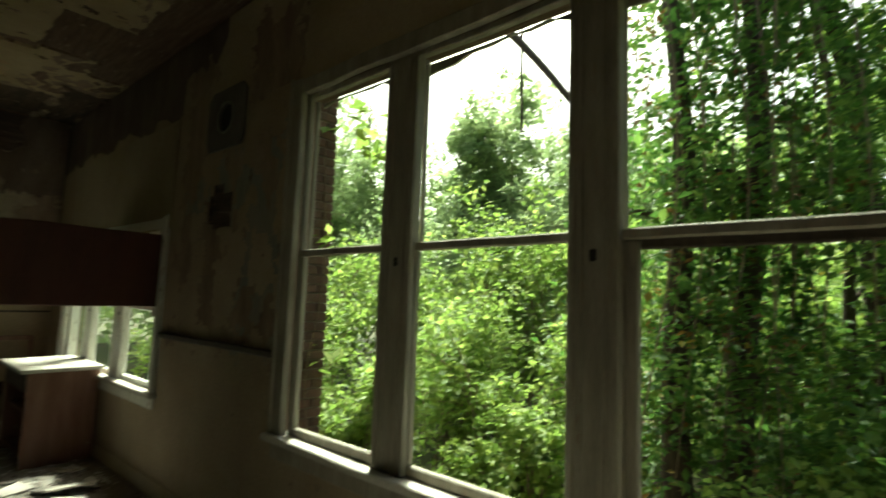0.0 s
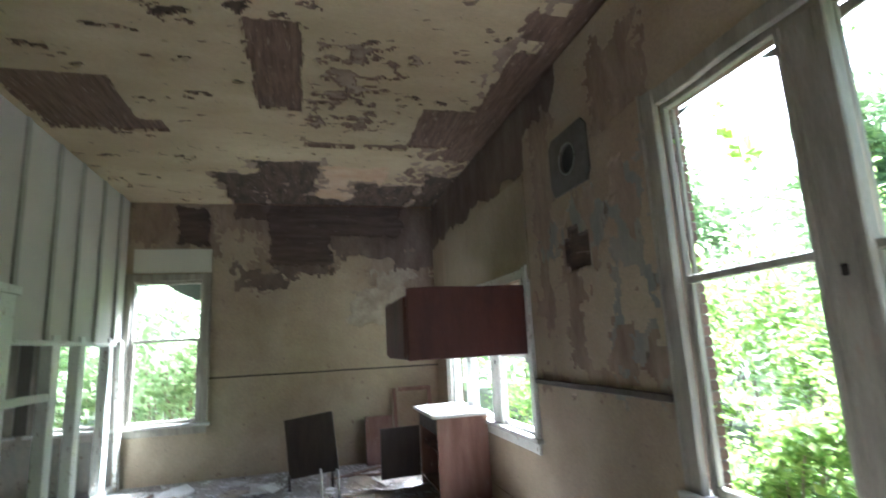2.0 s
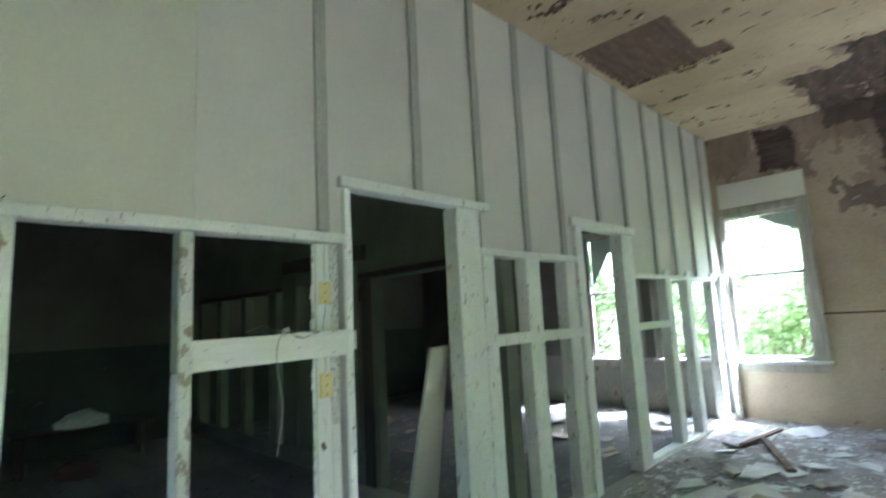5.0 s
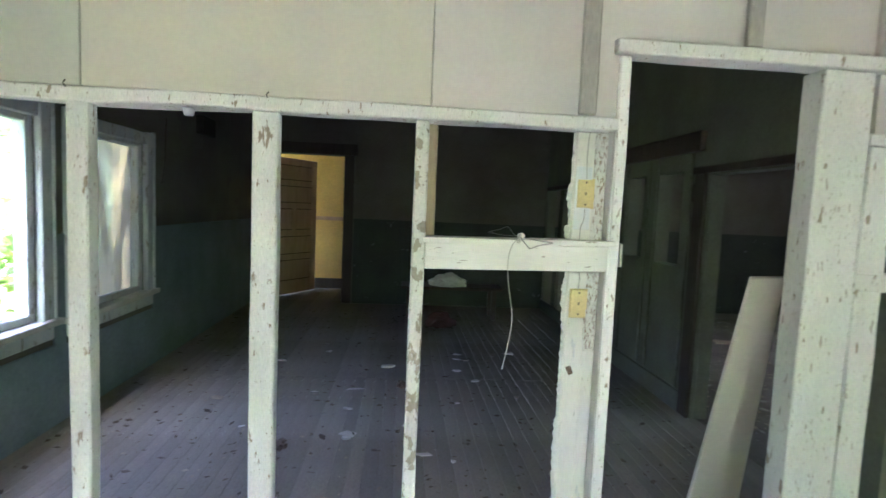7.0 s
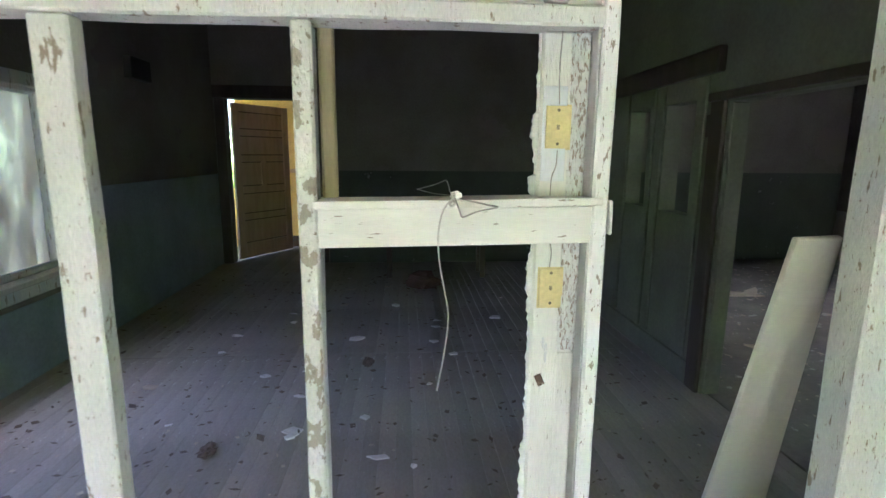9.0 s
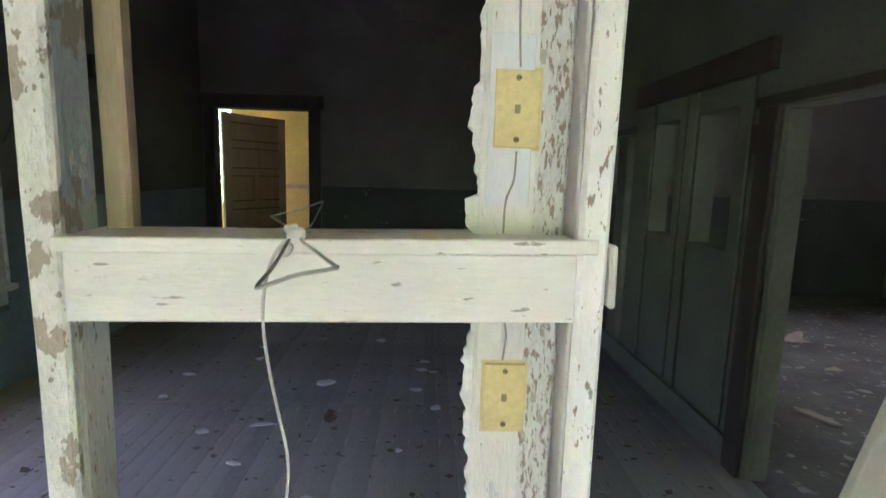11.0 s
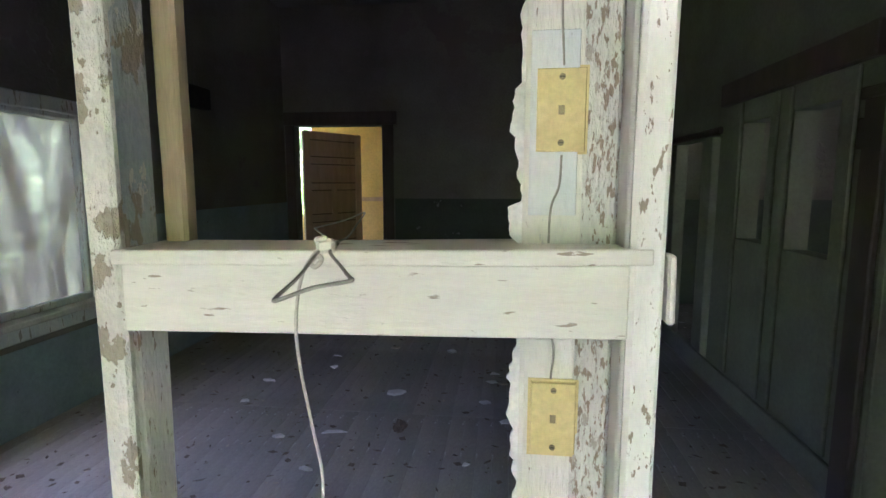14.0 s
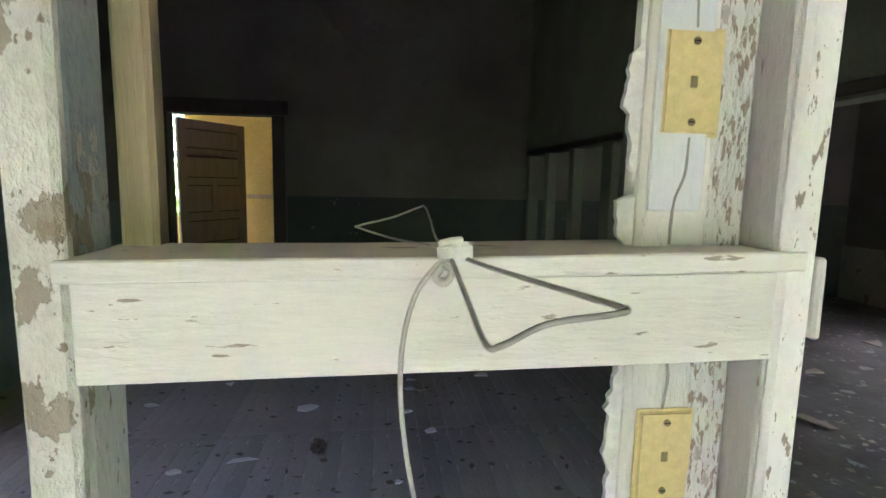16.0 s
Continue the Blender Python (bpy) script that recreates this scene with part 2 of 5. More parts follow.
M_brick = surface("old red brick", (0.14, 0.08, 0.062), (0.095, 0.06, 0.049), 6, 90, 0.9, 0.5, fleck=((0.12, 0.09, 0.07), 0.38, 18), by_object=0.25)
M_mortar = surface("sandy mortar", (0.2, 0.17, 0.135), (0.14, 0.12, 0.1), 8, 90, 0.95, 0.5)
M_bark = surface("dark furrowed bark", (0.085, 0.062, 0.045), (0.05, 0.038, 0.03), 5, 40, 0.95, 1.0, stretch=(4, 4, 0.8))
M_twig = surface("dry grey-brown twigs", (0.24, 0.19, 0.13), (0.15, 0.115, 0.08), 6, 60, 0.9, 0.4)
M_ground = surface("leaf-strewn forest floor", (0.07, 0.06, 0.035), (0.045, 0.06, 0.02), 0.8, 14, 0.95, 0.6)
M_leaf_a = foliage("bright understorey leaves", (0.13, 0.205, 0.042), (0.21, 0.305, 0.065), (0.34, 0.41, 0.11), 0.6)
M_leaf_b = foliage("dark ivy leaves", (0.055, 0.12, 0.025), (0.1, 0.19, 0.04), (0.2, 0.29, 0.065), 0.58)
# Haze and window glare are put into these greens, paler than real leaves.
M_leaf_haze = foliage("pale leaves with haze and glare in the colour", (0.2, 0.27, 0.12), (0.29, 0.37, 0.17), (0.38, 0.45, 0.22), 0.62)
M_leaf_d = foliage("yellow and withered leaves", (0.2, 0.12, 0.03), (0.11, 0.06, 0.025), (0.3, 0.26, 0.04), 0.3)
mg, tg, bg = nodes_of("dusty clouded film")
bg.inputs["Base Color"].default_value, bg.inputs["Roughness"].default_value = (0.36, 0.32, 0.26, 1), 0.7
film_n = tg.nodes.new("ShaderNodeTexNoise")
film_n.inputs["Scale"].default_value, film_n.inputs["Detail"].default_value = 5, 6
film_m, film_co = tg.nodes.new("ShaderNodeMapping"), tg.nodes.new("ShaderNodeTexCoord")
film_m.inputs["Scale"].default_value = (1, 1.6, 0.35)
tg.links.new(film_co.outputs["Object"], film_m.inputs[0])
tg.links.new(film_m.outputs[0], film_n.inputs["Vector"])
film_t = tg.nodes.new("ShaderNodeBsdfTranslucent")
film_t.inputs[0].default_value = (0.27, 0.24, 0.19, 1)
film_c = tg.nodes.new("ShaderNodeBsdfTransparent")
film_a, film_b = tg.nodes.new("ShaderNodeMixShader"), tg.nodes.new("ShaderNodeMixShader")
film_a.inputs[0].default_value = 0.6
tg.links.new(bg.outputs[0], film_a.inputs[1])
tg.links.new(film_t.outputs[0], film_a.inputs[2])
film_r = tg.nodes.new("ShaderNodeMapRange")
film_r.inputs["From Min"].default_value, film_r.inputs["From Max"].default_value = 0.4, 0.7
film_r.inputs["To Min"].default_value, film_r.inputs["To Max"].default_value = 0.0, 0.26
tg.links.new(film_n.outputs["Fac"], film_r.inputs["Value"])
tg.links.new(film_r.outputs[0], film_b.inputs[0])
tg.links.new(film_a.outputs[0], film_b.inputs[1])
tg.links.new(film_c.outputs[0], film_b.inputs[2])
tg.links.new(film_b.outputs[0], tg.nodes["Material Output"].inputs[0])
M_film = mg

# ---- builders ----
BASE = {}


def thing(name, label, category, at=(0, 0, 0), group="", kind=""):
    ob = tagged(new(name), label, category, group, kind)
    ob.location = at
    BASE[ob] = Vector(at)
    return ob


def part(name, bm, material, parent=None, label=""):
    """Links a bmesh in world places as one mesh object under a thing or a part."""
    me = bpy.data.meshes.new(name)
    if parent is not None:
        bmesh.ops.translate(bm, verts=bm.verts, vec=-BASE[parent])
    bm.to_mesh(me)
    bm.free()
    for m in material if isinstance(material, list) else [material]:
        me.materials.append(m)
    ob = new(name, me)
    BASE[ob] = BASE[parent] if parent is not None else Vector()
    ob.parent = parent
    return tagged(ob, label)


def box(bm, lo, hi, bevel=0.004):
    """An upright box with worn edges."""
    size = [abs(b - a) for a, b in zip(lo, hi)]
    mid = [(a + b) / 2 for a, b in zip(lo, hi)]
    got = bmesh.ops.create_cube(bm, size=1)["verts"]
    for v in got:
        v.co = Vector([c * s + m for c, s, m in zip(v.co, size, mid)])
    if bevel:
        edges = list({e for v in got for e in v.link_edges})
        bmesh.ops.bevel(bm, geom=edges, offset=min(bevel, min(size) * 0.3), segments=1, affect="EDGES", clamp_overlap=True)
    return bm


def one_box(lo, hi, bevel=0.004):
    return box(bmesh.new(), lo, hi, bevel)


def turned_box(centre, size, turn=(0, 0, 0), bevel=0.004):
    bm = one_box([-s / 2 for s in size], [s / 2 for s in size], bevel)
    bm.transform(pose(*centre, *turn))
    return bm


def beam(lo, hi, wob=0.004, step=0.12, bevel=0.006, seed=0):
    """A long timber: cut across along its length, each cut a little off, so that its edges run uneven."""
    size = [b - a for a, b in zip(lo, hi)]
    ax = max(range(3), key=lambda i: size[i])
    bm = one_box(lo, hi, bevel)
    normal = Vector([1.0 if i == ax else 0.0 for i in range(3)])
    for k in range(1, max(2, int(size[ax] / step))):
        at = [0.0, 0.0, 0.0]
        at[ax] = lo[ax] + k * size[ax] / max(2, int(size[ax] / step))
        bmesh.ops.bisect_plane(bm, geom=bm.verts[:] + bm.edges[:] + bm.faces[:], plane_co=at, plane_no=normal)
    for v in bm.verts:
        for i in range(3):
            if i != ax:
                v.co[i] += wob * noise.noise(Vector((v.co[ax] * 3.1 + seed * 7.7, i * 9.3 + seed, (v.co[(ax + 1) % 3] + v.co[(ax + 2) % 3]) * 6)))
    return bm


def tube(points, radius, sides=6, taper=1.0):
    """A round rod or wire along points."""
    bm, rings = bmesh.new(), []
    pts = [Vector(p) for p in points]
    for i, p in enumerate(pts):
        way = (pts[min(i + 1, len(pts) - 1)] - pts[max(i - 1, 0)]).normalized()
        a = way.orthogonal().normalized()
        b = way.cross(a)
        if i:
            a = (pa - way * pa.dot(way)).normalized()
            b = way.cross(a)
        pa = a
        r = radius * (1 + (taper - 1) * i / max(1, len(pts) - 1))
        rings.append([bm.verts.new(p + r * (math.cos(q) * a + math.sin(q) * b)) for q in (2 * math.pi * k / sides for k in range(sides))])
    for ra, rb in zip(rings, rings[1:]):
        for k in range(sides):
            bm.faces.new((ra[k], ra[(k + 1) % sides], rb[(k + 1) % sides], rb[k])).smooth = True
    bm.faces.new(rings[0][::-1]), bm.faces.new(rings[-1])
    return bm


def curve_points(keys, n=8):
    """Catmull-Rom through a few keys."""
    k = [Vector(p) for p in keys]
    k = [2 * k[0] - k[1], *k, 2 * k[-1] - k[-2]]
    out = []
    for a, b, c, d in zip(k, k[1:], k[2:], k[3:]):
        for i in range(n):
            t = i / n
            out.append(0.5 * (2 * b + (c - a) * t + (2 * a - 5 * b + 4 * c - d) * t * t + (3 * b - a - 3 * c + d) * t**3))
    return out + [k[-2]]


def holed_wall(axis, near, far, us, zs, holes):
    """A wall between two planes of an axis, with through openings (u0, u1, z0, z1)."""
    bm = bmesh.new()
    cu = sorted({*us, *(h[0] for h in holes), *(h[1] for h in holes)})
    cz = sorted({*zs, *(h[2] for h in holes), *(h[3] for h in holes)})
    cu, cz = [u for u in cu if us[0] <= u <= us[1]], [z for z in cz if zs[0] <= z <= zs[1]]

    def solid(i, j):
        if not (0 <= i < len(cu) - 1 and 0 <= j < len(cz) - 1):
            return False
        u, z = (cu[i] + cu[i + 1]) / 2, (cz[j] + cz[j + 1]) / 2
        return not any(h[0] < u < h[1] and h[2] < z < h[3] for h in holes)

    made = {}

    def vert(d, u, z):
        if (d, u, z) not in made:
            made[d, u, z] = bm.verts.new((d, u, z) if axis == "x" else (u, d, z))
        return made[d, u, z]

    for i in range(len(cu) - 1):
        for j in range(len(cz) - 1):
            if not solid(i, j):
                continue
            a, b, c, e = cu[i], cu[i + 1], cz[j], cz[j + 1]
            for d in (near, far):
                bm.faces.new([vert(d, u, z) for u, z in ((a, c), (b, c), (b, e), (a, e))])
            for di, dj, p, q in ((-1, 0, (a, c), (a, e)), (1, 0, (b, c), (b, e)), (0, -1, (a, c), (b, c)), (0, 1, (a, e), (b, e))):
                if not solid(i + di, j + dj):
                    bm.faces.new([vert(near, *p), vert(near, *q), vert(far, *q), vert(far, *p)])
    bmesh.ops.recalc_face_normals(bm, faces=bm.faces)
    return bm


def skin(name, place, us, vs, cell, what, materials, parent, label, holes=()):
    """A plaster coat as a fine sheet. what(u, v): material number and depth of loss; place(u, v, d): the spot in the world."""
    nu, nv = round((us[1] - us[0]) / cell), round((vs[1] - vs[0]) / cell)
    u = [us[0] + (us[1] - us[0]) * i / nu for i in range(nu + 1)]
    v = [vs[0] + (vs[1] - vs[0]) * j / nv for j in range(nv + 1)]
    verts, faces, mats, index = [], [], [], {}

    def vert(i, j):
        if (i, j) not in index:
            index[i, j] = len(verts)
            verts.append(place(u[i], v[j], what(u[i], v[j])[1]))
        return index[i, j]

    for i in range(nu):
        for j in range(nv):
            cu, cv = (u[i] + u[i + 1]) / 2, (v[j] + v[j + 1]) / 2
            if any(h[0] < cu < h[1] and h[2] < cv < h[3] for h in holes):
                continue
            faces.append((vert(i, j), vert(i + 1, j), vert(i + 1, j + 1), vert(i, j + 1)))
            mats.append(what(cu, cv)[0])
    me = bpy.data.meshes.new(name)
    me.from_pydata(verts, [], faces)
    for m in materials:
        me.materials.append(m)
    me.polygons.foreach_set("material_index", mats)
    ob = new(name, me)
    ob.parent = parent
    return tagged(ob, label)


def rough_in(u, v, rects, edge=0.06, s=5.0):
    """How far inside ragged rectangles (u0, u1, v0, v1) a spot lies."""
    wob = edge * (noise.noise((u * s, v * s, 1.3)) + 0.6 * noise.noise((u * s * 3, v * s * 3, 4.1)))
    return max((min(u - a, b - u, v - c, d - v) for a, b, c, d in rects), default=-9) + wob


def leaf_mesh(name, spots, sizes, material, seed=1, droop=0.3):
    """Many folded leaves as one mesh."""
    rng = np.random.default_rng(seed)
    n = len(spots)
    way = rng.normal(size=(n, 3))
    way[:, 2] = way[:, 2] * 0.5 - droop
    way /= np.linalg.norm(way, axis=1, keepdims=True)
    side = np.cross(way, rng.normal(size=(n, 3)) * (0.5, 0.5, 0.2) + (0, 0, 1.0))
    side /= np.linalg.norm(side, axis=1, keepdims=True) + 1e-9
    up = np.cross(side, way)
    s = np.asarray(sizes, float).reshape(-1, 1) * rng.uniform(0.6, 1.25, (n, 1))
    base, tip = spots, spots + way * s
    mid = spots + way * s * 0.45
    left, right = mid + side * s * 0.3 + up * s * 0.1, mid - side * s * 0.3 + up * s * 0.1
    v = np.stack([base, left, tip, right], 1).reshape(-1, 3)
    k = np.arange(n)[:, None] * 4
    f = np.concatenate([k + [0, 1, 2], k + [0, 2, 3]]).astype(int)
    me = bpy.data.meshes.new(name)
    me.from_pydata(v.tolist(), [], f.tolist())
    me.materials.append(material)
    return me


def crown(name, parent, centres, radii, count, size, material, seed, label=""):
    """Leaves in uneven clumps."""
    rng = np.random.default_rng(seed)
    c, r = np.array(centres, float), np.array(radii, float)
    pick = rng.choice(len(c), count, p=r**2 / (r**2).sum())
    d = rng.normal(size=(count, 3))
    d /= np.linalg.norm(d, axis=1, keepdims=True)
    spots = c[pick] + d * (r[pick] * rng.uniform(0.25, 1.0, count) ** 0.6)[:, None] * (1, 1, 0.8)
    if parent is not None:
        spots = spots - np.array(BASE[parent])
    ob = new(name, leaf_mesh(name, spots, np.full(count, size), material, seed))
    ob.parent = parent
    return tagged(ob, label)

# ---- structure ----
XE, XW, YN, YS, YP, TOP = 0.5, -8.01, 0.465, -9.05, -3.5, 3.49


def setting(name, label, category):
    return thing(name, label, category, kind="structure")


def plain(name, bm, material, label, category):
    ob = part(name, bm, material)
    return tagged(ob, label, category, kind="structure")


N_NEAR = (-2.95, -0.3, 0.72, 2.66)
N_FAR = (-7.3, -4.8, 0.7, 2.0)
W_A, W_B, W_C = (-3.45, -2.62, 0.66, 2.46), (-4.33, -3.66, 0.66, 2.46), (-5.4, -4.68, 0.66, 2.46)
E_1, E_2 = (-4.74, -3.72, 0.64, 1.85), (-5.97, -5.05, 0.62, 1.84)

plain("wall_north", holed_wall("y", YN + 0.03, YN + 0.15, (XW - 0.3, XE + 0.3), (-0.6, 3.7), [(-3.03, *N_NEAR[1:]), N_FAR]), [M_lath], "thick outer brick wall with two window groups", "wall")
plain("wall_west", holed_wall("x", XW - 0.03, XW - 0.15, (YS - 2, YN + 0.03), (-0.6, 3.7), [W_A, W_B, W_C]), [M_lath], "outer end wall with three tall windows", "wall")
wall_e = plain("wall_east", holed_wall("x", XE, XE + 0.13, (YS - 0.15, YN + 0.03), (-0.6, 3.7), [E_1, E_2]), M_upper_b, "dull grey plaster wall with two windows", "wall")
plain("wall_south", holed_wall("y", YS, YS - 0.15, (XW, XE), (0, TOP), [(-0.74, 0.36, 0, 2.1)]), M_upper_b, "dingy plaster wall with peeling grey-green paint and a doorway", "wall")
plain("wall_inner", holed_wall("x", -3.68, -3.8, (YS, YP - 0.1), (0, TOP), [(-5.04, -4.1, 0, 1.74), (-5.74, -5.35, 1.06, 1.78), (-6.3, -5.95, 1.06, 1.78), (-8.95, -6.64, 0.07, 1.74)]), M_green_shade, "grey-green inner wall, darkened for shade, with a doorway, two slots and open bays", "wall")
plain("floor", one_box((XW - 0.3, YP - 0.06, -0.2), (XE + 0.3, YN + 0.3, 0), 0), M_floor_a, "boarded floor thick with plaster dust and litter", "floor")
plain("floor_west_room", one_box((XW - 0.3, YS - 0.15, -0.2), (-3.74, YP - 0.06, 0), 0), M_floor_shade, "littered floor of the side room, shade put into its colour", "floor")
plain("floor_base", one_box((-3.74, YS - 2, -0.2), (XE + 0.12, YP - 0.06, -0.022), 0), M_dark_trim, "dark subfloor under worn boards", "floor")
plain("floor_passage", one_box((XE + 0.12, YS - 2, -0.2), (2.4, YS - 0.01, -0.024), 0), M_plank, "dusty boards of the passage", "floor")
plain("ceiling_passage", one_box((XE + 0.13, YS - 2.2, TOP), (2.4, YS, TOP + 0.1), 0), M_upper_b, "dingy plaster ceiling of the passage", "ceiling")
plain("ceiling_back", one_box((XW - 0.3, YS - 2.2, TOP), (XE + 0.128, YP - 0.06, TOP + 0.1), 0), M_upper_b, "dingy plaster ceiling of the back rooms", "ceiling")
plain("roof", one_box((XW - 0.5, YS - 2.4, TOP + 0.21), (XE + 0.4, YN + 0.5, TOP + 0.4), 0), M_dark_trim, "flat roof deck over the building", "roof")
plain("roof_passage", one_box((XE + 0.41, YS - 2.4, TOP + 0.11), (2.6, YS + 0.2, TOP + 0.3), 0), M_dark_trim, "flat roof deck over the passage", "roof")
# passage behind the far door
plain("wall_passage", one_box((-1.8, -10.45, 0), (0.52, -10.3, TOP), 0), M_yellow, "ochre-yellow painted passage wall", "wall")
plain("wall_passage_window", holed_wall("y", -10.3, -10.45, (0.52, 2.3), (0, TOP), [(0.62, 1.9, 0.9, 2.6)]), M_yellow, "ochre-yellow passage wall with a window opening", "wall")
plain("wall_passage_west", one_box((-1.9, -10.45, 0), (-1.8, YS - 0.15, TOP), 0), M_yellow, "ochre-yellow passage end wall", "wall")
plain("wall_passage_east", holed_wall("x", 2.3, 2.4, (-10.45, YS), (0, TOP), [(-10.25, -9.25, 0.0, 2.9)]), M_yellow, "ochre-yellow passage end wall", "wall")
plain("wall_passage_north", one_box((XE, YS - 0.15, 0), (2.3, YS, TOP), 0), M_yellow, "ochre-yellow passage side wall", "wall")
plain("trim_passage", one_box((-1.8, -10.3, 1.14), (0.5, -10.28, 1.2)), M_door, "narrow brown chair rail on the yellow wall", "trim")
plain("baseboard_passage", one_box((-1.8, -10.3, 0), (0.5, -10.278, 0.17)), M_dark_trim, "dark brown passage baseboard", "baseboard")

# dado paint in the back room, a thin coat proud of the plaster
plain("dado_east", holed_wall("x", XE - 0.012, XE - 0.002, (YS, YP - 0.1), (0, 1.17), [(E_1[0] - 0.1, E_1[1] + 0.1, E_1[2] - 0.14, 1.3), (E_2[0] - 0.1, E_2[1] + 0.1, E_2[2] - 0.14, 1.3)]), M_dado_haze, "painted dado under the windows, blue haze in its colour", "dado")
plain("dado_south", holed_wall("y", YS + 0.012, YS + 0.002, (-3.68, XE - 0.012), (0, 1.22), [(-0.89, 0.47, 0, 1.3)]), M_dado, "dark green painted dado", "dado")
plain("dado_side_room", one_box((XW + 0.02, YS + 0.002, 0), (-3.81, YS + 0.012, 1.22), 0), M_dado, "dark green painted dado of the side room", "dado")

# plaster coats of the front room
CEIL_LATH = [(-2.6, -2.01, -3.43, -3.12), (-5.03, -3.8, -1.69, -1.34), (-5.64, -4.66, -3.44, -2.7), (-5.62, -5.38, -2.75, -2.5), (-5.83, -5.71, -1.33, -0.84),
             (-5.82, -5.69, -0.75, -0.3), (-6.1, -3.9, 0.14, 0.5), (-5.72, -4.85, -0.32, 0.2), (-3.9, -2.3, 0.3, 0.5), (-3.75, -3.45, 0.1, 0.4)]
CEIL_SEEP = [(-6.9, -5.2, -0.2, 0.5), (-5.3, -2.2, 0.05, 0.5), (-2.0, 0.6, 0.14, 0.5)]
CEIL_DARK = [(-8.1, -6.32, -1.85, -1.2), (-8.1, -6.75, -2.28, -1.8), (-8.1, -7.02, -0.75, 0.1), (-8.1, -7.72, -1.3, -0.7), (-8.1, -6.6, 0.12, 0.5)]
CEIL_MOTTLE = [(-5.4, -3.95, -1.25, -0.6)]


def ceiling_loss(x, y):
    if rough_in(x, y, CEIL_DARK, 0.1, 3.2) > 0:
        return (2 if noise.noise((x * 2.6, y * 2.6, 5)) + 0.3 * noise.noise((x * 11, y * 14, 3)) > -0.5 else 4), 0.024
    if rough_in(x, y, CEIL_DARK, 0.2, 6) > -0.06:
        return 4, 0.006
    if rough_in(x, y, [(-7.75, -6.38, -1.2, -0.42)], 0.1, 4) > 0:
        return 3, 0.01
    if rough_in(x, y, CEIL_LATH, 0.02, 8) > 0:
        return 1, 0.022
    if rough_in(x, y, CEIL_MOTTLE, 0.14, 4) > 0:
        k = noise.noise((x * 3.2, y * 4.2, 2.2)) + 0.8 * noise.noise((x * 9, y * 7, 1.2)) + 0.6 * noise.noise((x * 22, y * 14, 6.2))
        return (4 if k > 0.42 else 1, 0.014) if k > 0.12 else (0, 0.0)
    if rough_in(x, y, CEIL_SEEP, 0.16, 3.2) > 0.02:
        k = noise.noise((x * 3.4, y * 5.2, 9.4)) + 0.5 * noise.noise((x * 9, y * 13, 2.4))
        return (4 if k > 0.0 else 1 if k < -0.3 else 0), 0.005
    near = math.exp(-((y + 2.0) / 1.0) ** 2) * math.exp(-((x + 3.0) / 1.4) ** 2)
    f = 0.8 * noise.noise((x * 5.2, y * 2.6, 8.1)) + 0.65 * noise.noise((x * 15, y * 8, 3.3)) + 0.4 * noise.noise((x * 32, y * 18, 5.1))
    over = f - 0.645 + 0.34 * near
    return (2 if over > 0.07 else 1, 0.012) if over > 0 else (0, 0.0)


ceil = setting("ceiling", "high cream ceiling with flaking paint and bared lath", "ceiling")
skin("plaster", lambda x, y, d: (x, y, TOP + d), (XW - 0.03, XE), (YP - 0.06, YN + 0.03), 0.016, ceiling_loss, [M_ceiling, M_lath, M_lath_dark, M_tan, M_brown], ceil, "flaking cream plaster with bared lath")
part("backing", one_box((XW - 0.03, YP - 0.06, TOP + 0.05), (XE, YN + 0.03, TOP + 0.2), 0), M_lath_dark, ceil)

WEST_DARK = [(-1.82, -0.98, 2.66, 3.6), (-1.25, 0.0, 3.06, 3.6), (-2.95, -2.57, 2.94, 3.42)]
WEST_SOOT = [(-2.2, -1.62, 2.36, 2.62), (-1.8, -0.98, 2.52, 2.72), (-1.05, 0.5, 2.78, 3.6), (-0.1, 0.5, 2.6, 2.9), (-2.3, -1.7, 3.3, 3.6)]
WEST_SEEP = [(-2.12, -1.55, 2.3, 2.72), (-0.5, 0.55, 2.3, 3.6), (-0.2, 0.55, 1.9, 2.5), (-3.6, -2.9, 2.92, 3.6), (-2.5, -0.6, 3.05, 3.6)]
WEST_BARE = [(-0.72, 0.05, 1.8, 2.35), (-0.4, 0.15, 2.0, 2.58)]


def west_loss(y, z):
    if rough_in(y, z, WEST_DARK, 0.07, 5) > 0:
        return 2, 0.02
    if rough_in(y, z, WEST_SOOT, 0.14, 4) > 0:
        return 5, 0.006
    if rough_in(y, z, WEST_DARK, 0.16, 7) > -0.1 and z > 2.5:
        return 4, 0.006
    if rough_in(y, z, WEST_BARE, 0.15, 4) > 0:
        return 3, 0.01
    if rough_in(y, z, WEST_SEEP, 0.2, 5.5) > 0.03:
        return 4, 0.004
    return 0, 0.0


w_skin = setting("plaster_west", "cream plaster coat with dark bared patches and a long crack", "plaster")
skin("plaster", lambda y, z, d: (XW - d, y, z), (YP - 0.05, YN + 0.03), (0, TOP), 0.018, west_loss, [M_plaster, M_brown, M_lathwall, M_bare, M_brown, M_soot_shade], w_skin, "", [(W_A[0] - 0.02, W_A[1] + 0.02, W_A[2], W_A[3])])
plain("panel_west", beam((XW + 0.001, -3.44, 2.56), (XW + 0.012, -2.52, 2.87), 0.006), M_board_warm, "pale patch board over the end wall window", "panel")
plain("trim_west", beam((XW + 0.001, -2.52, 1.2), (XW + 0.006, YN, 1.222), 0.004), M_dark_trim, "thin dark seam along the end wall", "trim")
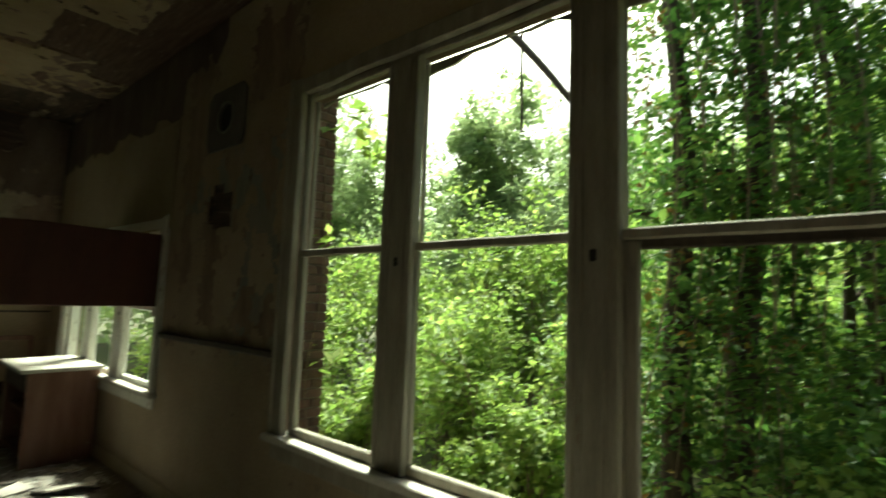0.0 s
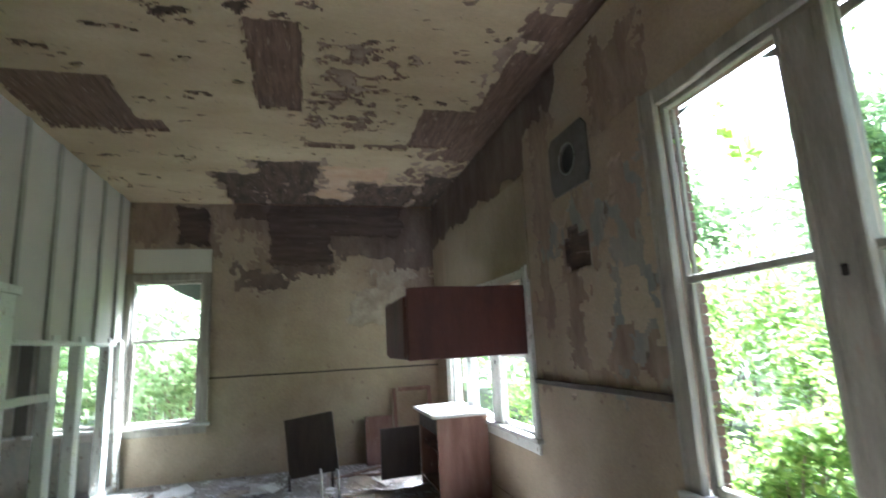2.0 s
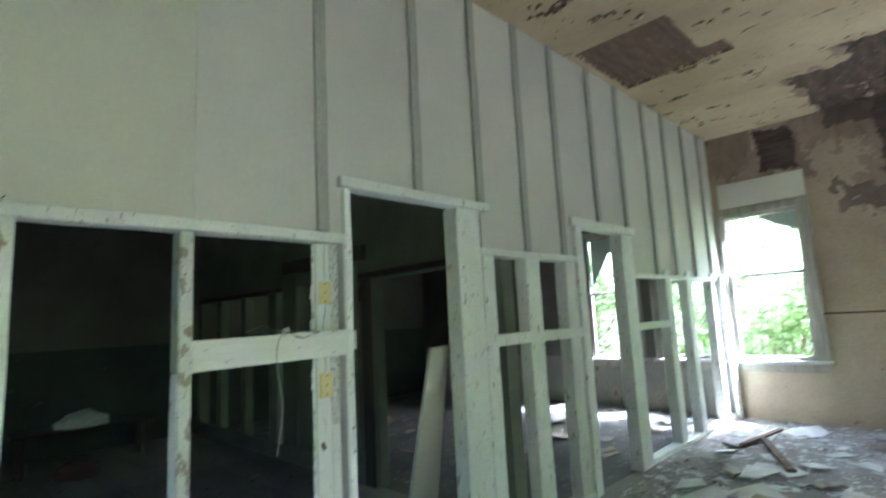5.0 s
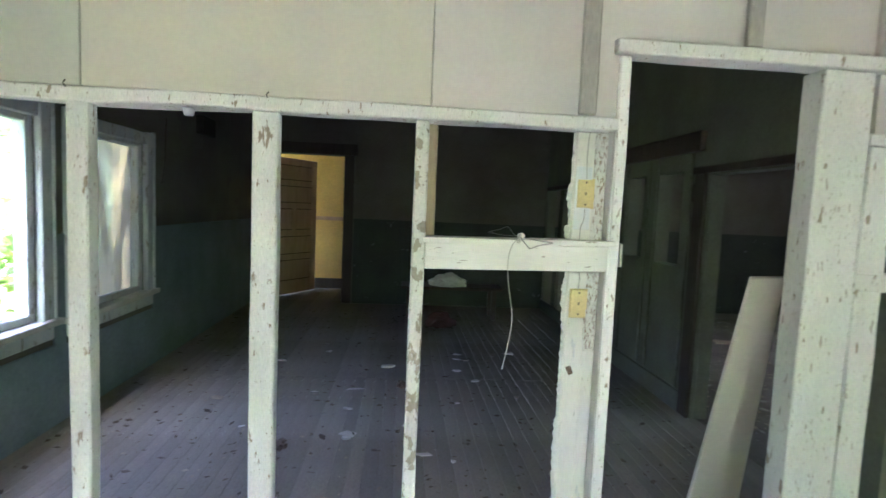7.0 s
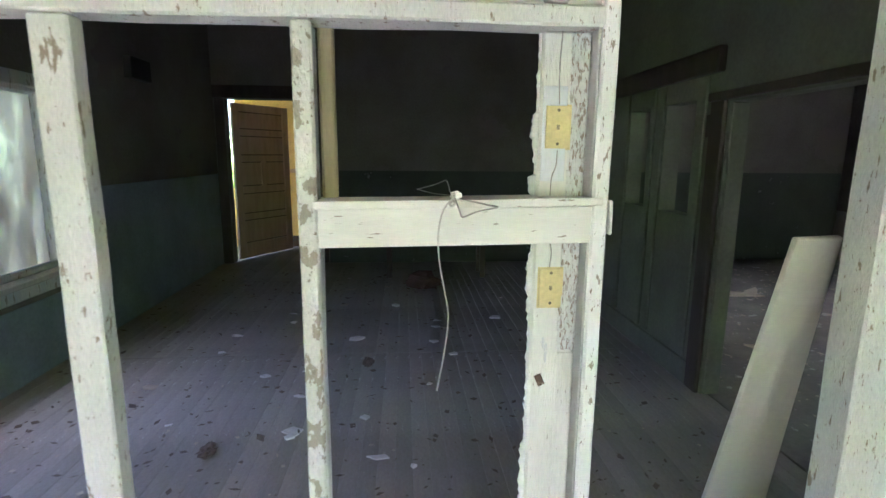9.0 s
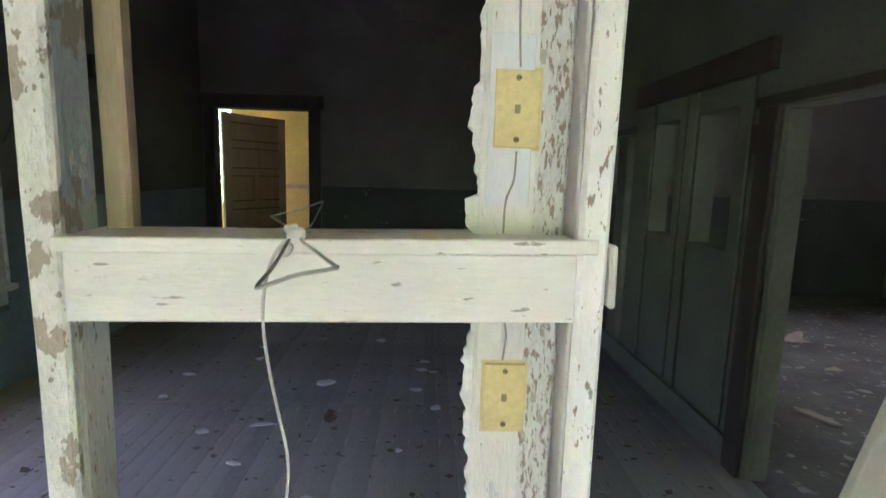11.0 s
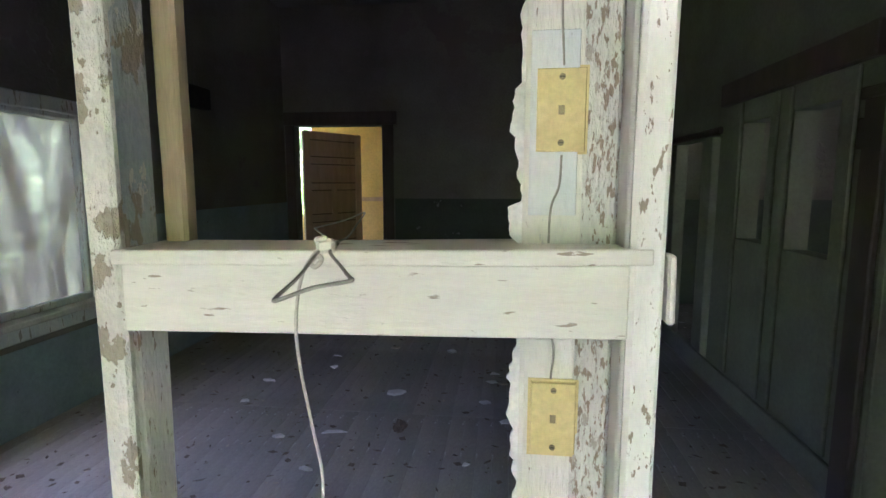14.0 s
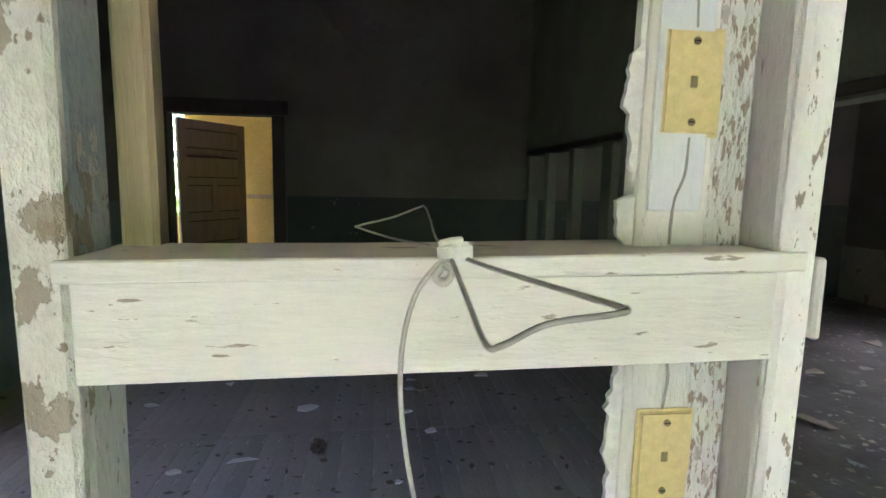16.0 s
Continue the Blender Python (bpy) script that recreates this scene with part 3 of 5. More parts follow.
# Darker back-room plaster used here: the side room's dimness is in the colour.
w_skin2 = setting("plaster_side_room", "plaster coat under the side room windows, darkened to dim the room", "plaster")
skin("plaster", lambda y, z, d: (XW - d, y, z), (YS, YP - 0.05), (0, TOP), 0.1, lambda y, z: (0 if z > 0.66 else 1, 0), [M_upper_b, M_stain], w_skin2, "", [(W_B[0], W_B[1], W_B[2], W_B[3]), (W_C[0], W_C[1], W_C[2], W_C[3])])

NORTH_STAIN = [(-4.45, -3.12, 1.95, 2.42), (-3.55, -3.1, 1.2, 2.5)]
NORTH_SEEP = [(-4.15, -3.84, 1.3, 2.1), (-4.55, -4.3, 1.5, 2.7), (-4.6, -3.1, 1.16, 1.26), (-3.62, -3.4, 1.3, 1.8), (-4.5, -4.1, 2.3, 3.3), (-3.6, -3.0, 2.75, 3.3)]
# Brown band under the ceiling: corner shade painted into the plaster.
NORTH_SHADE = [(-8.1, -4.65, 2.9, 3.6), (-4.8, -4.0, 3.2, 3.6)]


def north_loss(x, z):
    if rough_in(x, z, [(-4.05, -3.74, 1.94, 2.17), (-4.0, -3.86, 2.1, 2.25)], 0.012, 7) > 0:
        return 2, 0.028
    if rough_in(x, z, NORTH_SHADE, 0.12, 3.5) > 0:
        return 1, 0.006
    if rough_in(x, z, NORTH_SEEP, 0.15, 6) > 0.03:
        return 4, 0.005
    if rough_in(x, z, NORTH_STAIN, 0.2, 5) > 0.03:
        k = noise.noise((x * 5, z * 3.4, 6.6)) + 0.5 * noise.noise((x * 13, z * 9, 1.6))
        return (4 if k > 0.22 else 0 if k < -0.38 else 3), 0.006
    return 0, 0.0


n_skin = setting("plaster_north", "cream plaster coat with a grey water-stained patch", "plaster")
skin("plaster", lambda x, z, d: (x, YN + d, z), (XW - 0.03, XE), (0, TOP), 0.018, north_loss, [M_plaster, M_soot_shade, M_lath_dark, M_stain, M_brown], n_skin, "", [(-3.0, *N_NEAR[1:]), N_FAR])
e_skin = setting("plaster_east", "cream plaster coat on the end wall", "plaster")
skin("plaster", lambda y, z, d: (XE - 0.004 + d, y, z), (YP, YN), (0, TOP), 0.1, lambda y, z: (0, 0), [M_plaster], e_skin, "")
plain("baseboard_north", beam((-8.0, YN - 0.02, 0), (XE, YN - 0.001, 0.13)), M_plaster, "scuffed cream baseboard", "baseboard")
plain("trim_north", beam((-4.68, YN - 0.03, 1.15), (-3.08, YN - 0.001, 1.19), 0.008), M_dark_trim, "blackened chair rail on the stained wall", "trim")
plain("baseboard_inner", beam((-3.679, YS, 0), (-3.655, -5.1, 0.15)), M_green_shade, "green baseboard with shade in its colour", "baseboard")


def window(name, where, hole, panes, z_meet, label, depth=0.15, broken=(), low=None, frame_mat=M_frame, top_gap=0.05):
    """A window group: outer frame, sill, mullions between panes, and in each bay a meeting rail and thin sash."""
    u0, u1, z0, z1 = hole
    w = setting(name, label, "window")

    def wb(a, b, d0, d1, lo, hi, wob=0.003):
        p, q = where(a, d0, lo), where(b, d1, hi)
        return beam([min(s, t) for s, t in zip(p, q)], [max(s, t) for s, t in zip(p, q)], wob, seed=int(abs(a) * 50 + lo * 9))

    part("casing", wb(u0 - 0.09, u0 + 0.005, -0.022, 0.02, z0 - 0.02, z1 + 0.09), frame_mat, w)
    part("casing", wb(u1 - 0.005, u1 + 0.09, -0.022, 0.02, z0 - 0.02, z1 + 0.09), frame_mat, w)
    part("head_casing", wb(u0 + 0.006, u1 - 0.006, -0.02, 0.02, z1 - 0.004, z1 + 0.085, 0.012), frame_mat, w)
    part("back_band", wb(u0 - 0.105, u0 - 0.088, -0.034, 0.0, z0 - 0.02, z1 + 0.1), frame_mat, w)
    part("back_band", wb(u1 + 0.088, u1 + 0.105, -0.034, 0.0, z0 - 0.02, z1 + 0.1), frame_mat, w)
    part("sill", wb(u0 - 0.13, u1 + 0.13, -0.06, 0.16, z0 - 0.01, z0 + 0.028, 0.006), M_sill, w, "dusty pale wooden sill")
    part("apron", wb(u0 - 0.09, u1 + 0.09, -0.02, 0.0, z0 - 0.1, z0 - 0.012), frame_mat, w)
    part("jamb", wb(u0, u0 + 0.03, 0.022, depth - 0.03, z0 + 0.03, z1), frame_mat, w)
    part("jamb", wb(u1 - 0.03, u1, 0.022, depth - 0.03, z0 + 0.03, z1), frame_mat, w)
    part("head_jamb", wb(u0 + 0.031, u1 - 0.031, 0.022, depth - 0.03, z1 - 0.035, z1, 0.012), frame_mat, w)
    for (a, b), (c, d) in zip(panes, panes[1:]):
        m = part("mullion", wb(b, c, 0.0, 0.055, z0 + 0.03, z1 - 0.036), frame_mat, w)
        part("bead", wb(b - 0.012, b + 0.018, -0.008, 0.05, z0 + 0.03, z1 - 0.036), frame_mat, m)
        part("bead", wb(c - 0.018, c + 0.012, -0.008, 0.05, z0 + 0.03, z1 - 0.036), frame_mat, m)
        part("groove", wb(c - 0.046, c - 0.036, -0.006, 0.004, z0 + 0.03, z1 - 0.037), frame_mat, m)
        part("groove", wb(b + 0.036, b + 0.046, -0.006, 0.004, z0 + 0.03, z1 - 0.037), frame_mat, m)
        part("pulley", wb((b + c) / 2 - 0.012, (b + c) / 2 + 0.012, -0.004, 0.01, z_meet - 0.09, z_meet - 0.05, 0), M_slot, m, "dark block for the shade in a pulley slot")
    for a, b in panes:
        part("meeting_rail", wb(a - 0.004, b + 0.004, 0.02, 0.052, z_meet - 0.02, z_meet + 0.018), frame_mat, w)
        part("bottom_rail", wb(a, b, 0.022, 0.056, z0 + 0.029, z0 + 0.075), frame_mat, w)
        part("stile", wb(a - 0.004, a + 0.022, 0.021, 0.054, z0 + 0.076, z_meet - 0.021), frame_mat, w)
        part("stile", wb(b - 0.022, b + 0.004, 0.021, 0.054, z0 + 0.076, z_meet - 0.021), frame_mat, w)
        part("stile", wb(a - 0.004, a + 0.01, 0.057, 0.082, z_meet + 0.019, z1 - 0.037), frame_mat, w)
        part("stile", wb(b - 0.01, b + 0.004, 0.057, 0.082, z_meet + 0.019, z1 - 0.037), frame_mat, w)
    return w


def ragged_board(where, us, z_line, z_top, d, seed, n=26):
    """A broken sheet, whose lower edge follows z_line(u) with torn bites."""
    bm, rows = bmesh.new(), []
    for i in range(n + 1):
        u = us[0] + (us[1] - us[0]) * i / n
        z = z_line(i / n) + 0.03 * noise.noise((i * 0.9, seed, 0)) + 0.015 * noise.noise((i * 2.7, seed, 3))
        rows.append([bm.verts.new(where(u, dd, zz)) for dd, zz in ((d, z), (d, z_top), (d + 0.014, z_top), (d + 0.014, z))])
    for a, b in zip(rows, rows[1:]):
        for k in range(4):
            bm.faces.new((a[k], b[k], b[(k + 1) % 4], a[(k + 1) % 4]))
    bm.faces.new(rows[0]), bm.faces.new(rows[-1][::-1])
    bmesh.ops.recalc_face_normals(bm, faces=bm.faces)
    return bm


north = lambda u, d, z: (u, YN + d, z)
west = lambda u, d, z: (XW - d, u, z)
east = lambda u, d, z: (XE + d, u, z)
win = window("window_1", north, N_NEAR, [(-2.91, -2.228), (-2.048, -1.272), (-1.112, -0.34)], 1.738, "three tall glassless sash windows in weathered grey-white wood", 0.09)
# Backlit rail: its shade is put in with the dark bark colour.
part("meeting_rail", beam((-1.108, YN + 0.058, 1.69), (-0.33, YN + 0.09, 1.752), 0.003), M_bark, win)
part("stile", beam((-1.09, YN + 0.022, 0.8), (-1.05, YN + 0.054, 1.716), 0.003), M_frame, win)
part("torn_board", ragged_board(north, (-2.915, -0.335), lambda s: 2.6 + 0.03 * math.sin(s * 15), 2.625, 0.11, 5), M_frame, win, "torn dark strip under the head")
win = window("window_2", north, N_FAR, [(-7.26, -6.62), (-6.4, -5.76), (-5.54, -4.84)], 1.36, "low row of glassless windows with pale peeling frames", frame_mat=M_white)
win = window("window_3", west, W_A, [(-3.41, -2.65)], 1.705, "tall sash window with a broken board across its top")
part("torn_board", ragged_board(west, (-3.41, -2.65), lambda s: 2.41 + 0.03 * s - 0.42 * max(0, s - 0.45) ** 0.8, 2.43, 0.13, 2), M_green, win, "broken dark board hanging across the top")
win = window("window_4", west, W_B, [(-4.29, -3.7)], 1.705, "tall glassless side room window")
part("torn_board", ragged_board(west, (-4.29, -3.7), lambda s: 2.42 - 0.3 * abs(s - 0.5), 2.43, 0.13, 3), M_green, win)
win = window("window_5", west, W_C, [(-5.36, -4.72)], 1.62, "tall side room window with a broken board across its top")
part("torn_board", ragged_board(west, (-5.36, -4.72), lambda s: 1.72 + 0.5 * min(1, s * 2.2), 2.43, 0.13, 4), M_green, win, "broken dark board across the top")
win = window("window_6", east, E_1, [(-4.7, -3.76)], 1.9, "wide glassless window with a pale frame", frame_mat=M_grey_paint)
win = window("window_7", east, E_2, [(-5.93, -5.09)], 1.9, "window covered with a clouded grimy sheet", frame_mat=M_grey_paint)
part("film", one_box((XE + 0.1, -5.94, 0.65), (XE + 0.103, -5.075, 1.81), 0), M_film, win, "clouded dusty plastic sheet")
part("bar", one_box((XE + 0.07, -5.33, 0.7), (XE + 0.09, -5.3, 1.8)), M_grey_paint, win)
shut = thing("plywood_sheet", "dull tan board nailed over the upper windows", "board", (-6.1, YN, 1.98))
part("sheet", beam((-7.4, YN - 0.016, 1.98), (-4.66, YN - 0.004, 2.86), 0.01, 0.2), M_tanboard, shut)

# ---- stud partition ----
P = setting("wall_partition", "stripped stud partition with wallboard above and open bays", "wall")


def stud(x0, x1, z0=0.0, z1=1.742, y0=YP - 0.1, y1=YP, m=M_white, name="stud", wob=0.006):
    return part(name, beam((min(x0, x1), y0, z0), (max(x0, x1), y1, z1), wob, seed=int(abs(x0) * 37)), m, P)


part("sole_plate", beam((-2.33, YP - 0.1, 0.0), (XE - 0.01, YP - 0.002, 0.05), 0.01), M_white, P)
part("sole_plate", beam((-4.5, YP - 0.1, 0.0), (-3.37, YP - 0.002, 0.05), 0.01), M_white, P)
part("sole_plate", beam((-8.0, YP - 0.1, 0.0), (-5.52, YP - 0.002, 0.05), 0.01), M_white, P)
for x0, x1 in ((-0.485, -0.415), (-1.125, -1.035)):
    stud(x0, x1, 0.051, y0=YP - 0.065, wob=0.004)
for x0, x1 in ((0.4, 0.49), (-3.99, -3.83), (-4.47, -4.33), (-6.34, -6.19), (-6.9, -6.76), (-7.68, -7.54)):
    stud(x0, x1, 0.051)
part("stud", beam((-1.66, YP - 0.02, 0.051), (-1.612, YP, 1.742), 0.004, seed=4), M_peel, P, "peeling white stud")
part("stud_lining", beam((-1.66, YP - 0.095, 0.051), (-1.612, YP - 0.0205, 1.2), 0.003, seed=5), M_white, P)
part("stud_lining", beam((-1.657, YP - 0.095, 1.2005), (-1.612, YP - 0.0205, 1.742), 0.003, seed=6), M_lining, P, "worn blue-grey side board")
part("pine_stud", beam((-1.698, YP - 0.135, 1.316), (-1.658, YP - 0.1, 2.4), 0.003, seed=7), M_pine, P, "bare yellow pine stud")
stud(-3.49, -3.37, 0.051)
# the wide post with the switch plates, its torn board, and the jamb beside it
part("post_board", beam((-2.34, YP - 0.1, 0.051), (-2.222, YP - 0.052, 1.742), 0.003, seed=11), M_post, P, "cream painted post board")
part("peeling_strip", beam((-2.346, YP - 0.1, 0.9), (-2.292, YP - 0.049, 1.742), 0.003, seed=12), M_peel_fine, P, "strip of heavily peeling white paint")
part("post_edge", beam((-2.346, YP - 0.1, 0.051), (-2.292, YP - 0.0495, 0.899), 0.003, seed=12), M_post, P)


def torn_edge():
    bm, rows = bmesh.new(), []
    n = 210
    keys_z = (0, 0.3, 0.34, 0.6, 0.64, 0.9, 1.0, 1.05, 1.1, 1.17, 1.19, 1.33, 1.335, 1.38, 1.386, 1.44, 1.456, 1.49, 1.52, 1.548, 1.8)
    keys_x = (6, 3, 12, 14, 5, 4, 6, 13, 14, 12, 5, 5, 19, 18, 5, 4, 12, 17, 16, 4, 3)
    for i in range(n + 1):
        z = 0.06 + 1.68 * i / n
        x = -2.221 + 0.001 * float(np.interp(z, keys_z, keys_x)) + 0.008 * noise.noise((z * 46, 2.2, 0)) + 0.006 * noise.noise((z * 140, 5, 1))
        rows.append([bm.verts.new(p) for p in ((x, YP - 0.068, z), (-2.24, YP - 0.06, z), (-2.24, YP - 0.09, z), (x, YP - 0.076, z))])
    for a, b in zip(rows, rows[1:]):
        for k in range(4):
            bm.faces.new((a[k], b[k], b[(k + 1) % 4], a[(k + 1) % 4]))
    bm.faces.new(rows[0]), bm.faces.new(rows[-1][::-1])
    bmesh.ops.recalc_face_normals(bm, faces=bm.faces)
    return bm


def sagged(bm):
    """The crosspiece hangs a little lower at its far end."""
    for v in bm.verts:
        v.co.z -= 0.011 * (v.co.x + 2.36) / 0.7
    return bm


part("torn_wallboard", torn_edge(), M_clip, P, "ragged torn white wallboard edge")
part("jamb", beam((-2.396, YP - 0.11, 0.0), (-2.354, YP + 0.004, 2.02), 0.003, seed=13), M_jamb, P, "chipped white door jamb")
part("paint_patch", one_box((-2.291, YP - 0.0525, 1.37), (-2.228, YP - 0.0485, 1.61), 0.001), M_patch, P, "pale bluish unpainted patch round the plate")
part("latch_keep", beam((-2.407, YP - 0.03, 1.235), (-2.3965, YP - 0.002, 1.325), 0.012, 0.02), M_post, P, "splintered latch keep")
part("scar", turned_box((-2.25, YP - 0.0505, 0.815), (0.02, 0.004, 0.034), (0, 24, 0), 0.001), M_lath, P, "dark torn scar in the post")
part("jamb_side", beam((-2.3535, YP - 0.1, 0.051), (-2.3465, YP - 0.004, 1.742), 0.001, seed=14), M_jamb_shade, P, "jamb side, greyed for its angle to the light")
part("cross_rail", sagged(beam((-2.3535, YP - 0.022, 1.214), (-1.661, YP - 0.001, 1.3105), 0.0015, bevel=0.0015, seed=15)), M_rail, P, "thick cream painted crosspiece")
part("rail_cap", sagged(beam((-2.38, YP - 0.125, 1.311), (-1.65, YP + 0.0055, 1.332), 0.002, bevel=0.002, seed=16)), M_rail, P, "dusty top ledge of the crosspiece")
part("jamb", beam((-3.36, YP - 0.11, 0.0), (-3.15, YP + 0.006, 2.02), 0.004, seed=17), M_white, P)
part("door_head", beam((-3.45, YP - 0.09, 2.021), (-2.33, YP + 0.018, 2.075), 0.005, seed=18), M_white, P)
part("jamb", beam((-4.61, YP - 0.11, 0.0), (-4.51, YP + 0.006, 2.03), 0.004, seed=19), M_white, P)
part("jamb", beam((-5.5, YP - 0.11, 0.0), (-5.29, YP + 0.006, 2.03), 0.005, seed=20), M_white, P)
part("door_head", beam((-5.56, YP - 0.09, 2.031), (-4.45, YP + 0.018, 2.1), 0.005, seed=21), M_white, P)
part("header", beam((-2.364, YP - 0.1, 1.7425), (XE - 0.01, YP + 0.004, 1.792), 0.009, seed=22), M_white, P)
part("header", beam((-4.508, YP - 0.1, 1.7425), (-3.362, YP + 0.004, 1.79), 0.006, seed=23), M_white, P)
part("header", beam((-8.0, YP - 0.1, 1.65), (-5.502, YP + 0.004, 1.69), 0.006, seed=24), M_white, P)
part("cross_rail", beam((-4.508, YP - 0.05, 1.17), (-3.362, YP + 0.002, 1.245), 0.005, seed=25), M_white, P)
part("cross_rail", beam((-6.185, YP - 0.05, 1.17), (-5.502, YP + 0.002, 1.235), 0.005, seed=26), M_white, P)
part("loose_post", turned_box((-7.86, YP + 0.03, 0.86), (0.1, 0.05, 1.72), (0, 5, 0)), M_peel, P, "leaning peeling post")
# wallboard above the bays, doors cut out of it
WB = [(-2.39, -2.222, 1.792), (-3.4, -2.39, 2.075), (-4.48, -3.4, 1.792), (-5.53, -4.48, 2.1), (-8.0, -5.53, 1.69)]
for x0, x1, z0 in WB:
    part("wallboard", one_box((x0, YP - 0.05, z0), (x1, YP - 0.02, TOP), 0), M_board, P)
# Backing above the missing sheet: the recess shadow is put into its grey-green.
part("wallboard", one_box((-2.222, YP - 0.05, 1.792), (XE, YP - 0.02, TOP), 0), M_green, P, "backing board, grey-green darkened for the recess shadow")
part("wallboard", beam((-2.222, YP - 0.019, 1.793), (-1.663, YP - 0.011, TOP - 0.002), 0.001, 0.3), M_board, P)
part("wallboard", beam((-1.661, YP - 0.016, 1.793), (-0.464, YP - 0.004, 2.735), 0.002, 0.3), M_board_warm, P, "large yellowed wallboard sheet")
part("wallboard", beam((-0.46, YP - 0.018, 1.793), (XE - 0.005, YP - 0.006, 2.735), 0.002, 0.3), M_board_green, P, "greenish wallboard sheet")
for i, x in enumerate((-2.235, -2.86, -3.39, -3.87, -4.34, -4.93, -5.46, -6.05, -6.55, -7.12, -7.65)):
    z0 = max((z for a, b, z in WB if a <= x <= b), default=1.79)
    part("batten", beam((x - 0.035, YP - 0.0195, z0 + 0.002), (x + 0.03, YP + 0.008, TOP - 0.003), 0.005, seed=30 + i), M_batten_shade, P)
part("batten", beam((-1.7, YP - 0.0105, 2.74), (-1.655, YP + 0.006, TOP - 0.003), 0.004, seed=50), M_green, P)

# ---- doors ----
far = setting("door_1", "brown six-panelled door standing half open", "door")
for x0, x1 in ((-0.88, -0.741), (0.361, 0.475)):
    part("casing", beam((x0, YS + 0.013, 0), (x1, YS + 0.035, 2.105)), M_dark_trim, far)
part("head_casing", beam((-0.92, YS + 0.013, 2.106), (0.49, YS + 0.04, 2.26)), M_dark_trim, far)
leaf_turn = pose(0.335, YS - 0.16, 0, 0, 0, 58)


def door_leaf():
    """Stiles, rails and sunk panels of a panelled door, hinged at its origin and running along -x."""
    out = []
    w = 0.98
    for a, b in [(0, 0.11), (w - 0.11, w)]:
        out.append(("stile", one_box((-b, -0.02, 0.02), (-a, 0.02, 2.07)), M_door))
    rails = ((0.02, 0.22), (0.54, 0.62), (0.9, 0.99), (1.32, 1.4), (1.66, 1.74), (1.97, 2.07))
    for a, b in rails:
        out.append(("rail", one_box((-w + 0.111, -0.019, a), (-0.111, 0.019, b)), M_door))
    for (_, a), (b, _) in zip(rails, rails[1:]):
        out.append(("panel", one_box((-w + 0.1, -0.006, a - 0.01), (-0.1, 0.006, b + 0.01)), M_door))
        # Dark strips along the rails draw the shade in the panel grooves.
        for z in (a + 0.001, b - 0.016):
            out.append(("moulding", one_box((-w + 0.112, -0.011, z), (-0.112, 0.011, z + 0.015), 0.003), M_groove_shade))
    out.append(("muntin", one_box((-w / 2 - 0.045, -0.0185, 0.991), (-w / 2 + 0.045, 0.0185, 1.319)), M_door))
    return out


leaf = tagged(part("leaf", one_box((0, -0.006, 0.2), (0.006, 0.006, 0.3)), M_screw, far, "half-open brown panelled leaf"))
leaf.matrix_local = leaf_turn
for nm, bm, m in door_leaf():
    ob = part(nm, bm, m)
    ob.parent = leaf
inner = setting("door_2", "dark-framed doorway into the side room", "door")
part("casing", beam((-3.679, -5.17, 0), (-3.65, -5.045, 1.75)), M_dark_trim, inner)
part("jamb", beam((-3.8, -5.043, 0), (-3.7, -5.03, 1.735)), M_green_shade, inner)
part("head_casing", beam((-3.679, -5.2, 1.751), (-3.645, -4.0, 1.8)), M_dark_trim, inner)
part("casing", beam((-3.679, -4.1, 0), (-3.65, -3.98, 1.75)), M_dark_trim, inner)
cupboard = setting("door_3", "pair of closed grey-green boarded doors under a dark head trim", "door")
part("head_trim", beam((-3.679, -6.55, 1.91), (-3.63, -5.1, 2.05)), M_dark_trim, cupboard, "dark brown head trim")
for y0, y1 in ((-5.83, -5.745), (-5.34, -5.24), (-6.38, -6.305), (-5.945, -5.88)):
    part("stile", beam((-3.6785, y0, 0.16), (-3.66, y1, 1.905)), M_green_shade, cupboard)
# Posts take the darkened green, so their shade comes from the colour.
bays = setting("wall_bays", "green-painted posts of open bays in the inner wall", "wall")
for y0, y1 in ((-6.98, -6.8), (-7.7, -7.58), (-8.43, -8.3)):
    part("post", beam((-3.79, y0, 0.071), (-3.69, y1, 1.739), 0.004), M_green_shade, bays)
part("head_trim", beam((-3.679, -8.98, 1.742), (-3.65, -6.6, 1.79)), M_dark_trim, bays, "dark brown head trim")
part("lock_plate", one_box((-3.6785, -5.23, 1.55), (-3.668, -5.19, 1.68)), M_dark_trim, cupboard, "dark lock plate")

# ---- things in the front room ----
cab = thing("base_cabinet", "scuffed brown base cabinet with its door hanging open", "cabinet", (-6.3, 0.15, 0))
part("side_panel", beam((-5.9, -0.09, 0.0), (-5.87, 0.43, 0.78), 0.004), M_cab, cab, "scuffed pale-streaked side panel")
part("side_panel", beam((-6.72, -0.09, 0.0), (-6.69, 0.43, 0.78), 0.004), M_cab, cab)
part("back_panel", one_box((-6.69, 0.41, 0.06), (-5.9, 0.43, 0.78)), M_cab, cab)
part("floor_panel", one_box((-6.69, -0.08, 0.08), (-5.9, 0.41, 0.1)), M_cab, cab)
part("shelf", one_box((-6.69, -0.05, 0.42), (-5.9, 0.41, 0.44)), M_cab, cab)
part("drawer_front", one_box((-6.69, -0.1, 0.62), (-5.9, -0.08, 0.775)), M_dark_trim, cab, "dark drawer front")
part("worktop", beam((-6.78, -0.15, 0.78), (-5.83, 0.45, 0.815), 0.006), M_sill, cab, "pale litter-strewn top")
cab_door = part("door", turned_box((-6.64, -0.33, 0.36), (0.02, 0.44, 0.52), (0, 0, 6)), M_dark_trim, cab, "dark open door")
